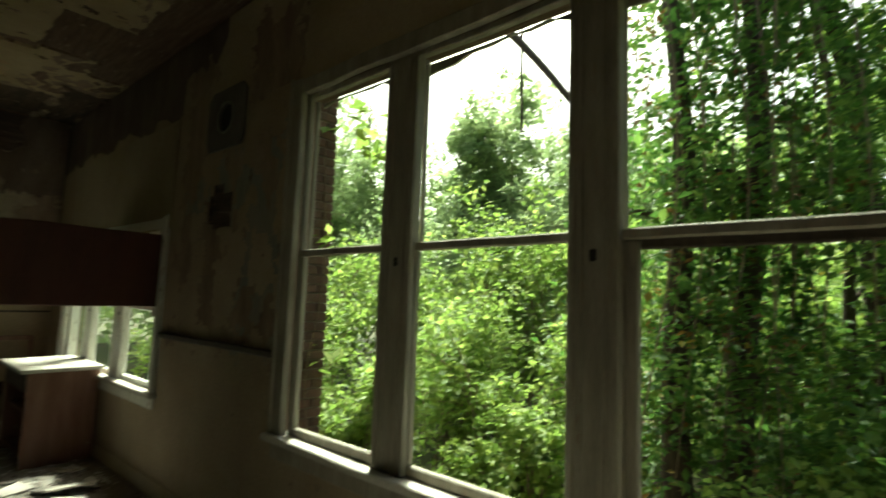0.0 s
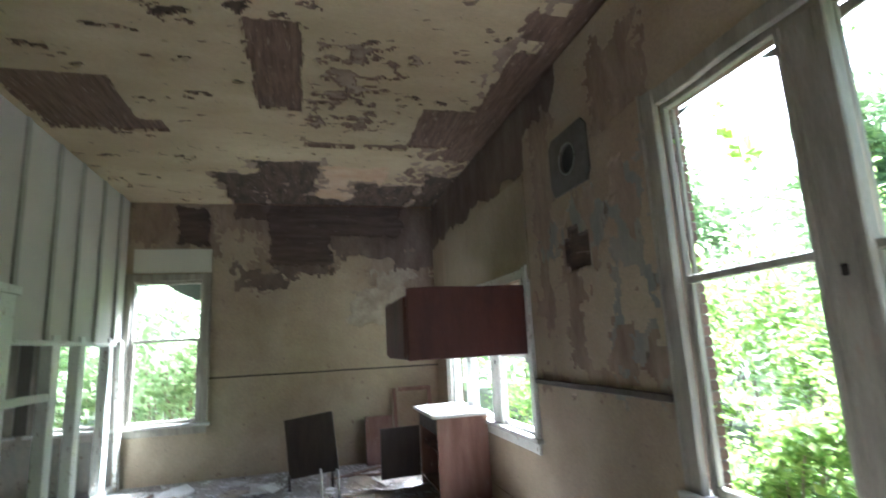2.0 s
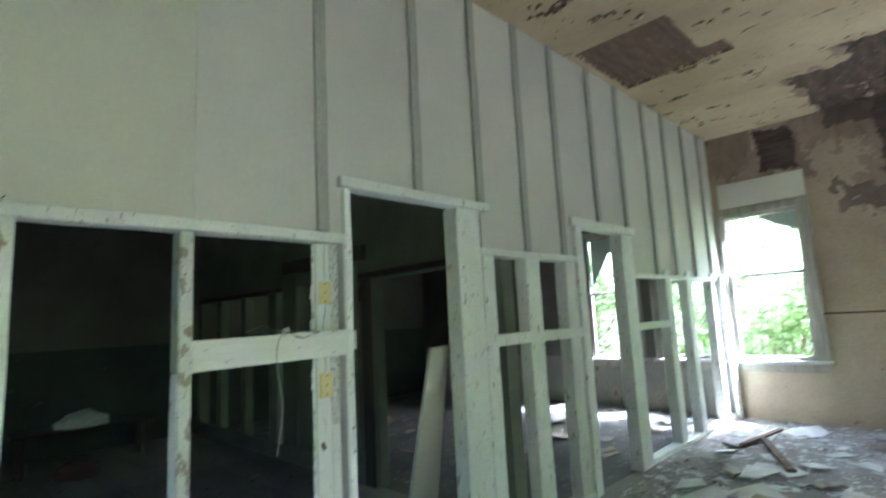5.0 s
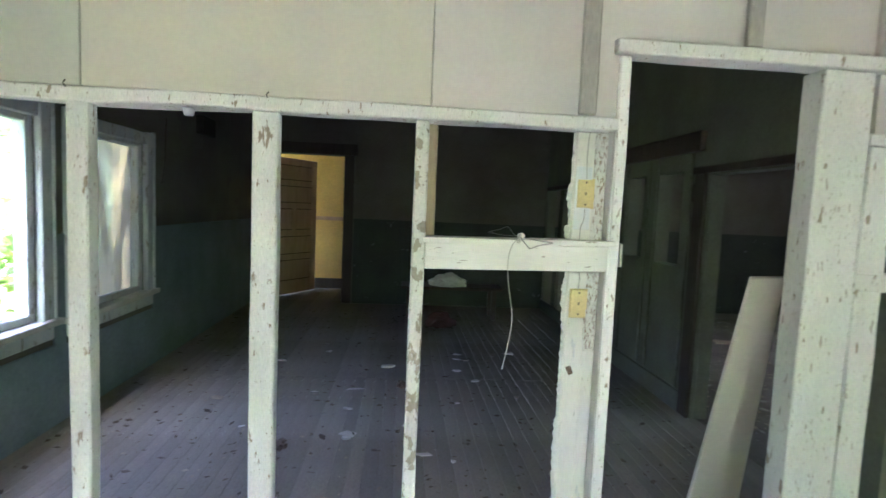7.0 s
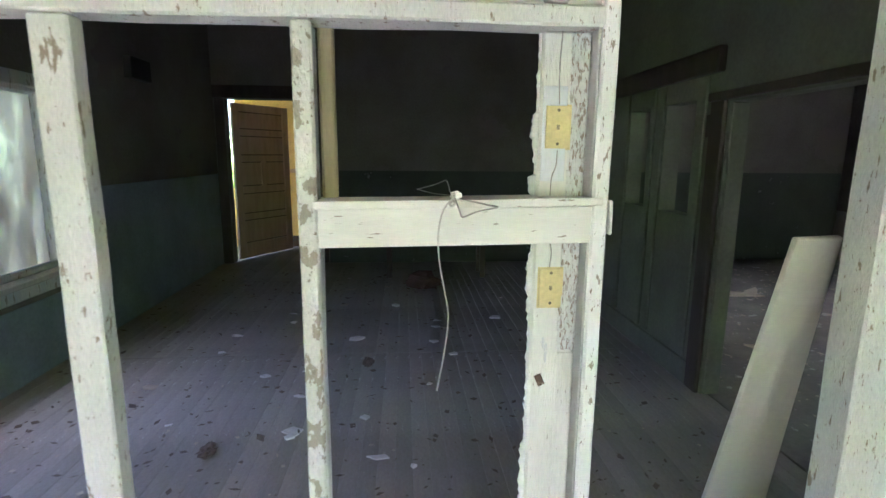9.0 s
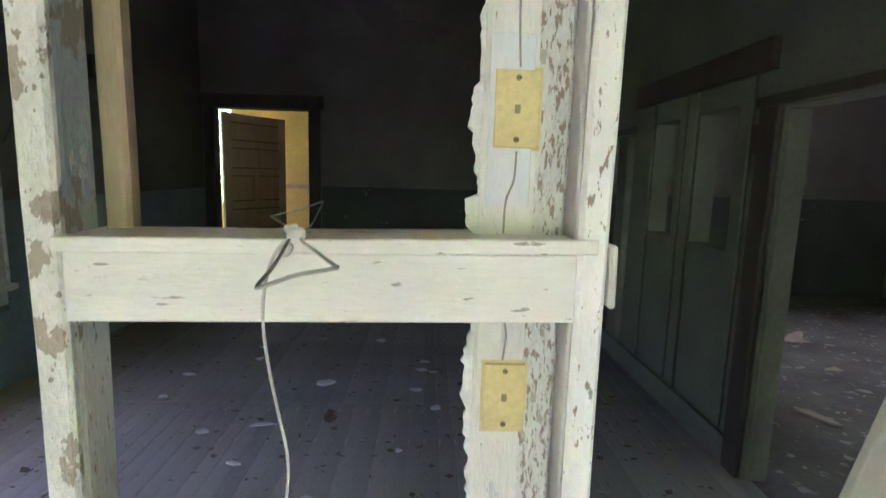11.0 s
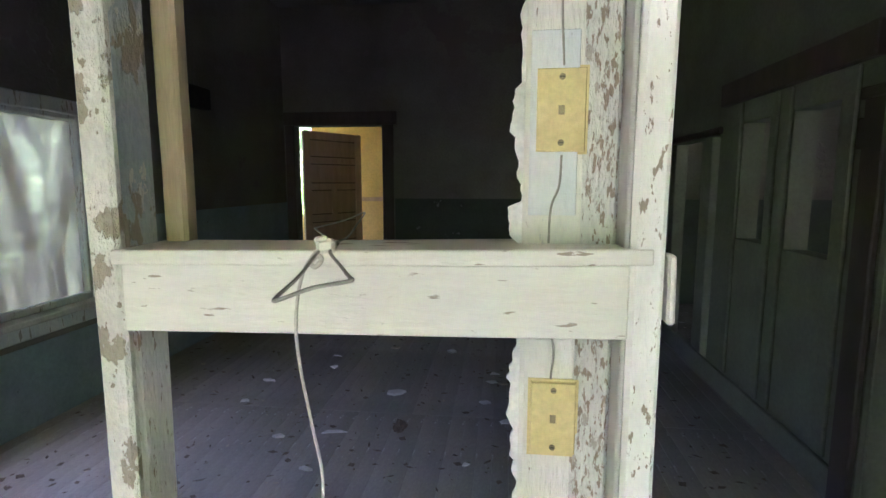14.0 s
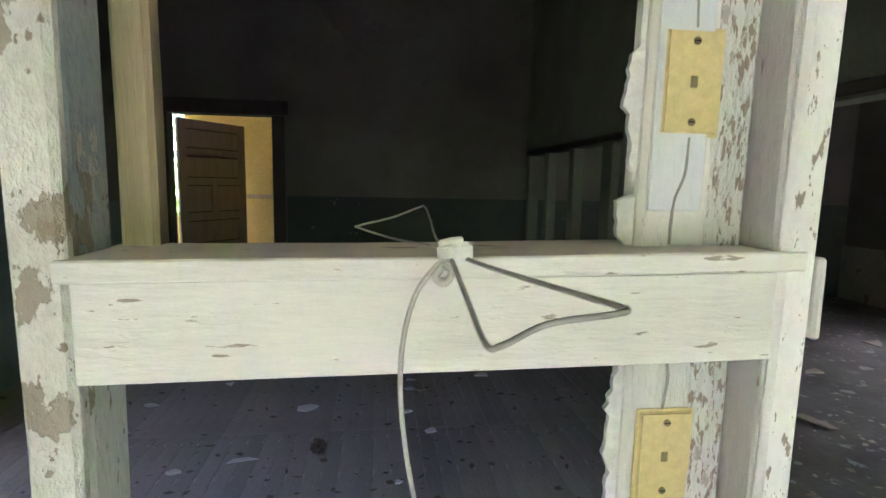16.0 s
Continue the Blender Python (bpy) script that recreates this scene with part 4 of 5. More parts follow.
part("handle", turned_box((-6.622, -0.48, 0.5), (0.012, 0.02, 0.09), (0, 0, 6)), M_screw, cab_door)
for i in range(7):
    scrap = thing("paper_scrap", "curled pale scrap on the cabinet top", "scrap", (-6.7 + 0.11 * i, 0.02 + 0.3 * random.random(), 0.813), group="scraps on the cabinet")
    part("sheet", turned_box((-6.7 + 0.11 * i, 0.02 + 0.3 * random.random(), 0.82), (0.12, 0.07, 0.006), (random.uniform(-4, 4), random.uniform(-4, 4), random.uniform(0, 180))), M_paper, scrap)

hung = thing("wall_cupboard", "dark red plywood cupboard hung in front of the windows", "cupboard", (-5.225, 0.1, 1.38))
part("end_panel", beam((-4.805, -0.55, 1.375), (-4.780, YN - 0.001, 1.94), 0.01), M_redwood, hung, "warped dark red end panel")
part("front_panel", beam((-5.775, -0.575, 1.4), (-4.825, -0.553, 1.87), 0.006), M_redwood, hung)
part("bottom_panel", one_box((-5.775, -0.55, 1.38), (-4.807, YN - 0.001, 1.4)), M_redwood, hung)
part("top_panel", one_box((-5.775, -0.55, 1.86), (-4.807, YN - 0.03, 1.885)), M_redwood, hung)
part("end_panel", one_box((-5.800, -0.55, 1.38), (-5.777, YN - 0.001, 1.9)), M_redwood, hung)
part("hanger_strip", beam((-4.845, YN - 0.03, 1.3), (-4.785, YN - 0.002, 2.0)), M_board, hung, "pale edge strip")

flue = thing("flue_cover", "dark square flue board with a round pipe hole", "flue cover", (-3.87, YN, 2.49))


def ring_plate(x0, x1, z0, z1, cx, cz, r, y0, y1):
    bm, n = bmesh.new(), 24
    outer, hole = [], []
    for k in range(n):
        a = 2 * math.pi * k / n
        c, s = math.cos(a), math.sin(a)
        t = min((x1 - cx) / c if c > 1e-6 else (x0 - cx) / c if c < -1e-6 else 9, (z1 - cz) / s if s > 1e-6 else (z0 - cz) / s if s < -1e-6 else 9)
        outer.append((cx + t * c, cz + t * s)), hole.append((cx + r * c, cz + r * s))
    v = [[bm.verts.new((x, y, z)) for x, z in loop] for loop, y in ((outer, y0), (hole, y0), (hole, y1), (outer, y1))]
    for a, b in zip(v, v[1:] + v[:1]):
        for k in range(n):
            bm.faces.new((a[k], a[(k + 1) % n], b[(k + 1) % n], b[k]))
    bmesh.ops.recalc_face_normals(bm, faces=bm.faces)
    return bm


part("plate", ring_plate(-4.13, -3.61, 2.49, 2.92, -3.87, 2.71, 0.1, YN - 0.02, YN - 0.002), M_soot, flue, "grey square board")
# No real depth here: a flat black sheet gives the hole its shade.
part("pipe_hole", one_box((-3.97, YN - 0.003, 2.61), (-3.77, YN - 0.001, 2.81), 0), M_slot, flue, "flat black sheet for the shade in the pipe hole")
part("collar", tube([(-3.87 + 0.11 * math.cos(a), YN - 0.022, 2.71 + 0.11 * math.sin(a)) for a in np.linspace(0, 6.283, 20)], 0.006), M_stain, flue, "stained plaster collar")

desk = thing("school_desk", "dark desk tipped up on its side, legs out", "desk", (-6.9, -1.28, 0))
part("desktop", turned_box((-6.95, -1.27, 0.47), (0.025, 0.56, 0.62), (9, -6, -22)), M_dark_trim, desk, "dark worn desktop on edge")
for y in (-1.17, -1.0):
    part("leg", tube([(-6.9, y, 0.22), (-6.52, y, 0.2), (-6.5, y, 0.0)], 0.014), M_wire, desk)
for y in (-1.5, -1.04):
    part("leg", tube([(-6.98, y, 0.16), (-6.99, y, 0.0)], 0.016), M_dark_trim, desk)
panel = thing("loose_board", "red-brown board leaning on the end wall", "board", (-7.85, -0.4, 0))
part("board", turned_box((-7.86, -0.4, 0.3), (0.02, 0.36, 0.6), (0, -12, 0)), M_cab, panel)
# Open wooden frame without any screen or infill.
frame_thing = thing("wooden_frame", "empty brown wooden frame leaning in the corner", "frame", (-7.8, 0.05, 0))
for c, s in (((-7.85, -0.18, 0.47), (0.03, 0.05, 0.94)), ((-7.85, 0.3, 0.47), (0.03, 0.05, 0.94)), ((-7.76, 0.06, 0.93), (0.03, 0.43, 0.05)), ((-7.93, 0.06, 0.1), (0.03, 0.43, 0.05))):
    part("frame_bar", turned_box(c, s, (0, -11 if s[2] > 0.5 else 0, 0)), M_cab, frame_thing)

# fallen plaster sheets, one by one, and the fine litter between them
rng = random.Random(4)


def shard(cx, cy, size, z, thick, material, name, label, group):
    n = rng.choice([4, 4, 4, 5, 6])
    t = thing(name, label, "debris", (cx, cy, z), group=group)
    bm = bmesh.new()
    a0, st = rng.random() * 6, rng.uniform(0.5, 1.0)
    ring = [(size * rng.uniform(0.45, 1.25) * math.cos(a), size * st * rng.uniform(0.45, 1.25) * math.sin(a)) for a in (a0 + 6.283 * (k + rng.uniform(-0.3, 0.3)) / n for k in range(n))]
    turn = rng.random() * 3
    tip = 0.09 if size < 0.24 else 0.02
    tx, ty = rng.gauss(0, tip), rng.gauss(0, tip)
    lift = max(0, max(-(tx * x + ty * y) for x, y in ring))
    lo, hi = [], []
    for x, y in ring:
        zz = z + lift + tx * x + ty * y
        lo.append(bm.verts.new((cx + x, cy + y, zz))), hi.append(bm.verts.new((cx + x * 0.96, cy + y * 0.96, zz + thick)))
    bm.faces.new(lo[::-1]), bm.faces.new(hi)
    for k in range(n):
        bm.faces.new((lo[k], lo[(k + 1) % n], hi[(k + 1) % n], hi[k]))
    part("slab", bm, material, t)


for i in range(230):
    x, y = rng.uniform(-7.7, -3.2), rng.uniform(-3.2, 0.25)
    if (x > -4.6 and y < -2.6) or (-6.8 < x < -5.8 and y > -0.6) or (-7.3 < x < -6.4 and -1.7 < y < -0.8):
        continue
    shard(x, y, 0.06 + 0.3 * rng.random() ** 2, 0.001 + 0.002 * (i % 8), rng.uniform(0.003, 0.012), rng.choice([M_chunk, M_chunk, M_paper, M_bare]), "plaster_slab", "broken pale plaster slab lying on the floor", "fallen plaster on the floor")
for i in range(30):
    x, y = rng.uniform(-6.6, -3.4), rng.uniform(-2.4, -0.1)
    if not (-6.8 < x < -5.6 and y > -0.7):
        shard(x, y, rng.uniform(0.24, 0.46), 0.001 + 0.002 * (i % 10), rng.uniform(0.004, 0.009), M_chunk, "plaster_sheet", "large pale plaster sheet lying flat on the floor", "fallen plaster on the floor")
for i in range(34):
    x, y = rng.uniform(-7.8, -4.2), rng.uniform(-7.5, -3.8)
    shard(x, y, rng.uniform(0.08, 0.26), 0.001 + 0.002 * (i % 6), 0.01, M_bare, "plaster_slab", "broken grey plaster slab lying on the floor", "fallen plaster in the side room")
for i in range(30):
    x, y = rng.uniform(-3.3, 0.2), rng.uniform(-8.4, -3.9)
    shard(x, y, rng.uniform(0.02, 0.07), 0.001, 0.005, rng.choice([M_bare, M_chunk]), "paper_scrap", "small pale scrap on the dark floor boards", "scraps in the back room")


for x, y, s, m in ((-1.284, -4.673, 0.026, M_paper), (-1.255, -5.124, 0.035, M_chunk), (-0.978, -5.44, 0.05, M_chunk), (-1.794, -6.978, 0.05, M_paper), (-1.651, -4.856, 0.028, M_chunk), (-2.106, -5.999, 0.045, M_chunk), (-2.676, -6.574, 0.07, M_chunk), (-0.55, -6.2, 0.04, M_chunk), (-1.5, -6.1, 0.07, M_chunk)):
    shard(x, y, s, 0.002, 0.012, m, "paper_scrap", "pale crumpled scrap on the dusty floor boards", "scraps in the back room")
for k, (x, y) in enumerate(((-0.915, -4.58), (-1.62, -5.62))):
    rag = thing("crumpled_rag", "small dark crumpled rag on the floor boards", "rag", (x, y, 0), group="rags in the back room")
    bm = bmesh.new()
    bmesh.ops.create_icosphere(bm, subdivisions=3, radius=1)
    for v in bm.verts:
        g = 1 + 0.7 * noise.noise(v.co * 2.6 + Vector((k * 5, 0, 0)))
        v.co = Vector((x + 0.035 * v.co.x * g, y + 0.06 * v.co.y * g, max(0.0, 0.02 * (v.co.z + 0.5) * g)))
    part("cloth", bm, M_leaflitter, rag)


def litter(name, label, us, vs, count, sizes, material, seed):
    """Small tilted flakes over a stretch of floor, one mesh."""
    r = np.random.default_rng(seed)
    n = count
    c = np.stack([r.uniform(*us, n), r.uniform(*vs, n), r.uniform(0.004, 0.02, n)], 1)
    s = r.uniform(*sizes, (n, 1)) * r.uniform(0.4, 1, (n, 1))
    a = r.uniform(0, 6.3, n)
    d1 = np.stack([np.cos(a), np.sin(a), r.normal(0, 0.12, n)], 1) * s
    d2 = np.stack([-np.sin(a), np.cos(a), r.normal(0, 0.12, n)], 1) * s * r.uniform(0.25, 0.9, (n, 1))
    v = np.stack([c - d1, c + d2 * 0.8, c + d1, c - d2], 1).reshape(-1, 3)
    v[:, 2] = np.maximum(v[:, 2], 0.003)
    me = bpy.data.meshes.new(name)
    me.from_pydata(v.tolist(), [], (np.arange(n)[:, None] * 4 + [0, 1, 2, 3]).tolist())
    me.materials.append(material)
    tagged(new(name, me), label, "litter", kind="stuff")


litter("plaster_litter", "pale plaster crumbs strewn over the floor", (-7.9, -1.5), (-3.4, 0.4), 5200, (0.008, 0.045), M_chunk, 3)
litter("dark_litter", "dark splinters and dead leaves on the floor", (-7.9, -1.5), (-3.4, 0.4), 1800, (0.008, 0.05), M_leaflitter, 4)
litter("side_room_litter", "pale crumbs strewn over the side room floor", (-7.9, -3.9), (-8.5, -3.7), 1300, (0.01, 0.04), M_bare, 5)
litter("back_room_litter", "small pale crumbs on the dark floor boards", (-3.5, 0.4), (-8.8, -3.7), 700, (0.005, 0.022), M_bare, 6)
litter("back_room_dirt", "dark dirt crumbs on the floor boards", (-3.5, 0.4), (-8.8, -3.7), 1500, (0.006, 0.035), M_leaflitter, 7)
for i, (c, s, tz) in enumerate((((-6.3, -2.75, 0.05), (1.0, 0.07, 0.025), 24), ((-6.9, -3.0, 0.04), (0.8, 0.05, 0.025), -12), ((-7.3, -0.75, 0.05), (0.06, 0.7, 0.02), 30), ((-7.2, -0.5, 0.03), (0.05, 0.8, 0.02), -14))):
    lath = thing("loose_lath", "splintered loose lath lying in the litter", "lath", (c[0], c[1], 0), group="loose laths on the floor")
    part("strip", turned_box(c, s, (0, 1.5, tz)), M_lath, lath)

# ---- things at the partition ----
plank = thing("leaning_plank", "wide pale painted plank leaning in the doorway", "plank", (-3.2, -4.0, 0))
bm = one_box((-0.012, -0.115, -1.21), (0.012, 0.115, 0.0))
lo_c, hi_c = Vector((-3.205, -4.01, 0.012)), Vector((-3.15, -3.7, 1.185))
axis = (hi_c - lo_c).normalized()
side = Vector((-1, 0.0, 0.0))
side = (side - axis * side.dot(axis)).normalized()
nrm = side.cross(axis)
for v in bm.verts:
    s = -v.co.z / 1.21
    wide = (v.co.y / 0.115) * (0.135 - 0.06 * s)
    v.co = lo_c + axis * (1.225 * s) + side * wide + nrm * v.co.x
part("plank", bm, M_board_warm, plank)
plank = thing("leaning_plank", "narrow pale board leaning behind the door jamb", "plank", (-3.45, -3.85, 0))
part("plank", turned_box((-3.42, -3.72, 0.52), (0.1, 0.02, 1.06), (-12, 3, 0)), M_board_warm, plank)


def switch_plate(x, z, label, slot):
    t = thing("switch_plate", label, "switch plate", (x, YP - 0.05, z), group="switch plates on the post")
    bm = one_box((x - 0.035, YP - 0.0515, z - 0.057), (x + 0.035, YP - 0.044, z + 0.057), 0.0)
    front = [f for f in bm.faces if f.normal.y > 0.9]
    bmesh.ops.bevel(bm, geom=[e for f in front for e in f.edges], offset=0.005, segments=3, affect="EDGES")
    p = part("plate", bm, M_plate, t)
    for dz in (-0.03 - 0.012, 0.03 + 0.012):
        s = part("screw", tube([(x, YP - 0.0445, z + dz), (x, YP - 0.0425, z + dz)], 0.0042, 12), M_screw, p, "brass screw")
        part("slot", one_box((x - 0.0035, YP - 0.0426, z + dz - 0.0006), (x + 0.0035, YP - 0.0421, z + dz + 0.0006), 0), M_slot, s)
    # Centre mark is a brass toggle stub; only slot=True makes it dark.
    part("slot", one_box((x - 0.004, YP - 0.0442, z - 0.006), (x + 0.004, YP - 0.0436, z + 0.006), 0.001), M_slot if slot else M_screw, p, "small brass toggle stub")
    return t


switch_plate(-2.268, 1.508, "yellowed plastic switch plate on the post", False)
switch_plate(-2.268, 1.083, "yellowed plastic switch plate below the crosspiece", False)
cable = thing("thin_cable", "thin grey cable stapled down the post", "cable", (-2.27, YP - 0.05, 1.1))
part("wire", tube(curve_points([(-2.27, YP - 0.049, 1.45), (-2.268, YP - 0.048, 1.41), (-2.258, YP - 0.0485, 1.38), (-2.256, YP - 0.048, 1.333)]), 0.0016), M_wire, cable)
part("wire", tube(curve_points([(-2.262, YP - 0.049, 1.21), (-2.267, YP - 0.048, 1.18), (-2.264, YP - 0.049, 1.14)]), 0.0016), M_wire, cable)
part("wire", tube(curve_points([(-2.27, YP - 0.049, 1.74), (-2.266, YP - 0.048, 1.65), (-2.27, YP - 0.049, 1.565)]), 0.0016), M_wire, cable)

hook = thing("wire_hanger", "bent wire coat hanger hooked over the crosspiece, jutting out", "hanger", (-1.99, YP, 1.333))
part("front_loop", tube(curve_points([(-2.0, -3.43, 1.342), (-2.004, -3.39, 1.338), (-2.036, -3.325, 1.334), (-2.06, -3.276, 1.332), (-2.066, -3.266, 1.331), (-2.058, -3.264, 1.329), (-2.026, -3.275, 1.321), (-2.0, -3.268, 1.312), (-1.992, -3.274, 1.311), (-1.992, -3.33, 1.321), (-1.99, -3.39, 1.337), (-1.99, -3.43, 1.342)], 6), 0.0019, 8), M_wire, hook, "bent steel loop")
part("back_loop", tube(curve_points([(-1.994, -3.42, 1.343), (-1.99, -3.5, 1.342), (-1.989, -3.56, 1.358), (-1.987, -3.6, 1.368), (-1.98, -3.605, 1.367), (-1.952, -3.603, 1.356), (-1.913, -3.6, 1.346), (-1.914, -3.59, 1.344), (-1.95, -3.53, 1.339), (-1.985, -3.46, 1.34), (-1.99, -3.42, 1.342)], 6), 0.0012, 8), M_wire, hook)
part("clip", turned_box((-1.994, -3.408, 1.342), (0.021, 0.03, 0.016), (6, 4, 14), 0.004), M_clip, hook, "small white plastic clip")
part("clip_tab", turned_box((-1.99, -3.4, 1.351), (0.013, 0.018, 0.006), (10, 8, 30), 0.002), M_clip, hook)
cord = thing("rope", "grimy white cord hanging from the wire hanger", "cord", (-1.98, -3.41, 0.86))
part("cord", tube(curve_points([(-1.988, -3.405, 1.338), (-1.978, -3.404, 1.33), (-1.964, -3.408, 1.308), (-1.955, -3.41, 1.272), (-1.953, -3.41, 1.23), (-1.958, -3.412, 1.177), (-1.968, -3.412, 1.12), (-1.979, -3.412, 1.05), (-1.97, -3.411, 0.96), (-1.952, -3.41, 0.86)], 5), 0.0021, 8), M_cord, cord)
part("knot", tube(curve_points([(-1.985, -3.402, 1.332), (-1.978, -3.397, 1.324), (-1.985, -3.394, 1.32), (-1.991, -3.398, 1.328), (-1.984, -3.4, 1.334)], 5), 0.003, 8), M_cord, cord)

knob = thing("porcelain_knob", "white porcelain insulator under the header", "insulator", (-0.81, YP, 1.742))
part("knob", tube([(-0.81, YP - 0.03, 1.741), (-0.81, YP - 0.03, 1.732), (-0.81, YP - 0.03, 1.722), (-0.81, YP - 0.03, 1.715)], 0.022, 12, 0.7), M_clip, knob)
for x in (-1.09, -0.42):
    nail = thing("bent_nail", "rusty bent nail in the header", "nail", (x, YP, 1.79), group="nails in the header")
    part("shank", tube([(x, YP - 0.0, 1.78), (x + 0.004, YP + 0.012, 1.795), (x - 0.005, YP + 0.014, 1.805)], 0.002), M_dark_trim, nail)

# ---- back room ----
boxy = thing("junction_box", "dark metal box high on the wall", "box", (XE, -7.15, 2.13))
part("body", one_box((XE - 0.07, -7.33, 2.06), (XE - 0.001, -6.98, 2.24)), M_slot, boxy)
drop = thing("dangling_wire", "dark wire dangling from the wall", "wire", (XE, -6.2, 1.5))
part("wire", tube(curve_points([(XE - 0.01, -6.32, 2.1), (XE - 0.02, -6.28, 1.9), (XE - 0.05, -6.2, 1.7), (XE - 0.1, -6.03, 1.53)]), 0.006), M_dark_trim, drop)
crate = thing("low_bench", "dark low bench at the back wall", "bench", (-2.2, -8.3, 0))
part("seat", beam((-2.9, -8.5, 0.38), (-1.6, -8.1, 0.42)), M_dark_trim, crate)
for x in (-2.8, -1.7):
    for y in (-8.45, -8.15):
        part("leg", one_box((x - 0.03, y - 0.03, 0), (x + 0.03, y + 0.03, 0.381)), M_dark_trim, crate)
heap = thing("cloth_heap", "faded red cloth heap on the floor boards", "cloth", (-2.1, -7.75, 0))
bm = bmesh.new()
bmesh.ops.create_icosphere(bm, subdivisions=3, radius=1)
for v in bm.verts:
    k = 1 + 0.5 * noise.noise(v.co * 1.9 + Vector((3, 0, 0)))
    v.co = Vector((-2.1 + 0.2 * v.co.x * k, -7.75 + 0.16 * v.co.y * k, max(0.0, 0.11 * (v.co.z + 0.35) * k)))
part("cloth", bm, M_redcloth, heap)
bag = thing("white_bundle", "crumpled pale bundle on the bench", "bundle", (-2.2, -8.25, 0.42))
bm = bmesh.new()
bmesh.ops.create_icosphere(bm, subdivisions=3, radius=1)
for v in bm.verts:
    k = 1 + 0.25 * noise.noise(v.co * 2.2)
    v.co = Vector((-2.2 + 0.24 * v.co.x * k, -8.25 + 0.15 * v.co.y * k, 0.42 + max(0.0, 0.13 * (v.co.z + 0.2) * k)))
part("cloth", bm, M_cord, bag)

# ---- outside ----
ground = bmesh.new()
bmesh.ops.create_grid(ground, x_segments=80, y_segments=80, size=1)
for v in ground.verts:
    r = v.co.length
    p = v.co * (6 + 394 * max(abs(v.co.x), abs(v.co.y)) ** 3)
    v.co = Vector((p.x - 3, p.y - 3, -0.62 + (0.12 * noise.noise(p * 0.5) if p.length > 8 else 0.02 * noise.noise(p))))
plain("ground", ground, M_ground, "leaf-strewn forest floor round the building", "ground")

pier = thing("brick_pier", "old red brick chimney pier against the outer wall", "pier", (-3.9, 0.9, -0.6))
part("mortar", one_box((-4.3, YN + 0.152, -0.6), (-3.571, 1.15, 3.9), 0), M_mortar, pier)


def tree(name, label, x, y, height, radius, lean_x, lean_y, clumps, count, size, material, seed, dead=0, reach=1.0):
    """A tapered bent trunk with limbs, and clumps of leaves along and round them."""
    r = random.Random(seed)
    t = thing(name, label, "tree", (x, y, -0.6))
    keys = [(x, y, -0.62)] + [(x + lean_x * s + r.uniform(-0.12, 0.12), y + lean_y * s + r.uniform(-0.12, 0.12), -0.6 + height * s) for s in (0.25, 0.5, 0.75, 1.0)]
    line = curve_points(keys, 6)
    part("trunk", tube(line, radius, 9, 0.35), M_bark, t)
    ends = []
    for k in range(7):
        a = line[r.randint(5, len(line) - 2)]
        w = Vector((r.uniform(-1, 1), r.uniform(-1, 1), r.uniform(-0.1, 0.7))).normalized() * r.uniform(0.8, 1.9) * reach
        pts = curve_points([a, a + w * 0.5 + Vector((0, 0, 0.12)), a + w], 4)
        part("limb", tube(pts, radius * 0.3, 6, 0.3), M_bark, t)
        ends += pts[2::2]
    cs = [p + Vector((r.gauss(0, 0.25), r.gauss(0, 0.25), r.gauss(0, 0.25))) for p in ends] + [p + Vector((r.gauss(0, clumps), r.gauss(0, clumps), r.gauss(0, 0.3))) for p in line[3:] for _ in range(3)]
    crown("crown", t, [tuple(c) for c in cs], [r.uniform(0.15, 0.5) for _ in cs], count, size, material, seed)
    if dead:
        crown("withered_leaves", t, [tuple(c) for c in cs[::2]], [0.3] * len(cs[::2]), dead, size * 0.9, M_leaf_d, seed + 50, "brown and yellow withered leaves")
    return t


def bush(x, y, w, h, count, size, material, seed, label="bright green understorey bush with dry stems", z0=-0.6):
    r = random.Random(seed)
    t = thing("bush", label, "bush", (x, y, z0), group="bushes round the building")
    cs, rs = [], []
    for k in range(9):
        a = Vector((x + r.uniform(-0.2, 0.2) * w, y + r.uniform(-0.2, 0.2) * w, z0))
        b = Vector((x + r.uniform(-1, 1) * w, y + r.uniform(-1, 1) * w, z0 + h * r.uniform(0.5, 1.05)))
        line = curve_points([a, (a + b) / 2 + Vector((0, 0, 0.25 * h)), b], 4)
        part("stem", tube(line, 0.012 + 0.006 * r.random(), 5, 0.4), M_twig, t)
        for p in line[2:]:
            for _ in range(2):
                cs.append(tuple(p + Vector((r.gauss(0, 0.18 * w), r.gauss(0, 0.18 * w), r.gauss(0, 0.1 * h)))))
                rs.append(r.uniform(0.12, 0.34) * w)
    crown("leaves", t, cs, rs, count, size, material, seed)


# vine-hung trees close to the near windows
tree("vine_tree", "dark bare-sided tree trunk hung with ivy", -1.58, 2.75, 6.5, 0.11, -0.15, 0.1, 0.3, 3600, 0.085, M_leaf_b, 11, 700, 0.4)
tree("vine_tree", "dark vine-hung tree trunk thick with ivy leaves", -1.42, 3.3, 7.0, 0.12, 0.45, 0.2, 0.3, 5200, 0.09, M_leaf_b, 12, 500, 0.45)
tree("vine_tree", "leaning slender tree hung with leaves", -0.25, 4.2, 7.5, 0.12, -0.75, 0.2, 0.5, 5600, 0.1, M_leaf_a, 13, 150, 0.8)
tree("vine_tree", "slender tree hung with dark leaves", -0.5, 4.0, 6.5, 0.06, -0.4, 0.2, 0.5, 4600, 0.1, M_leaf_b, 14, 100, 0.6)
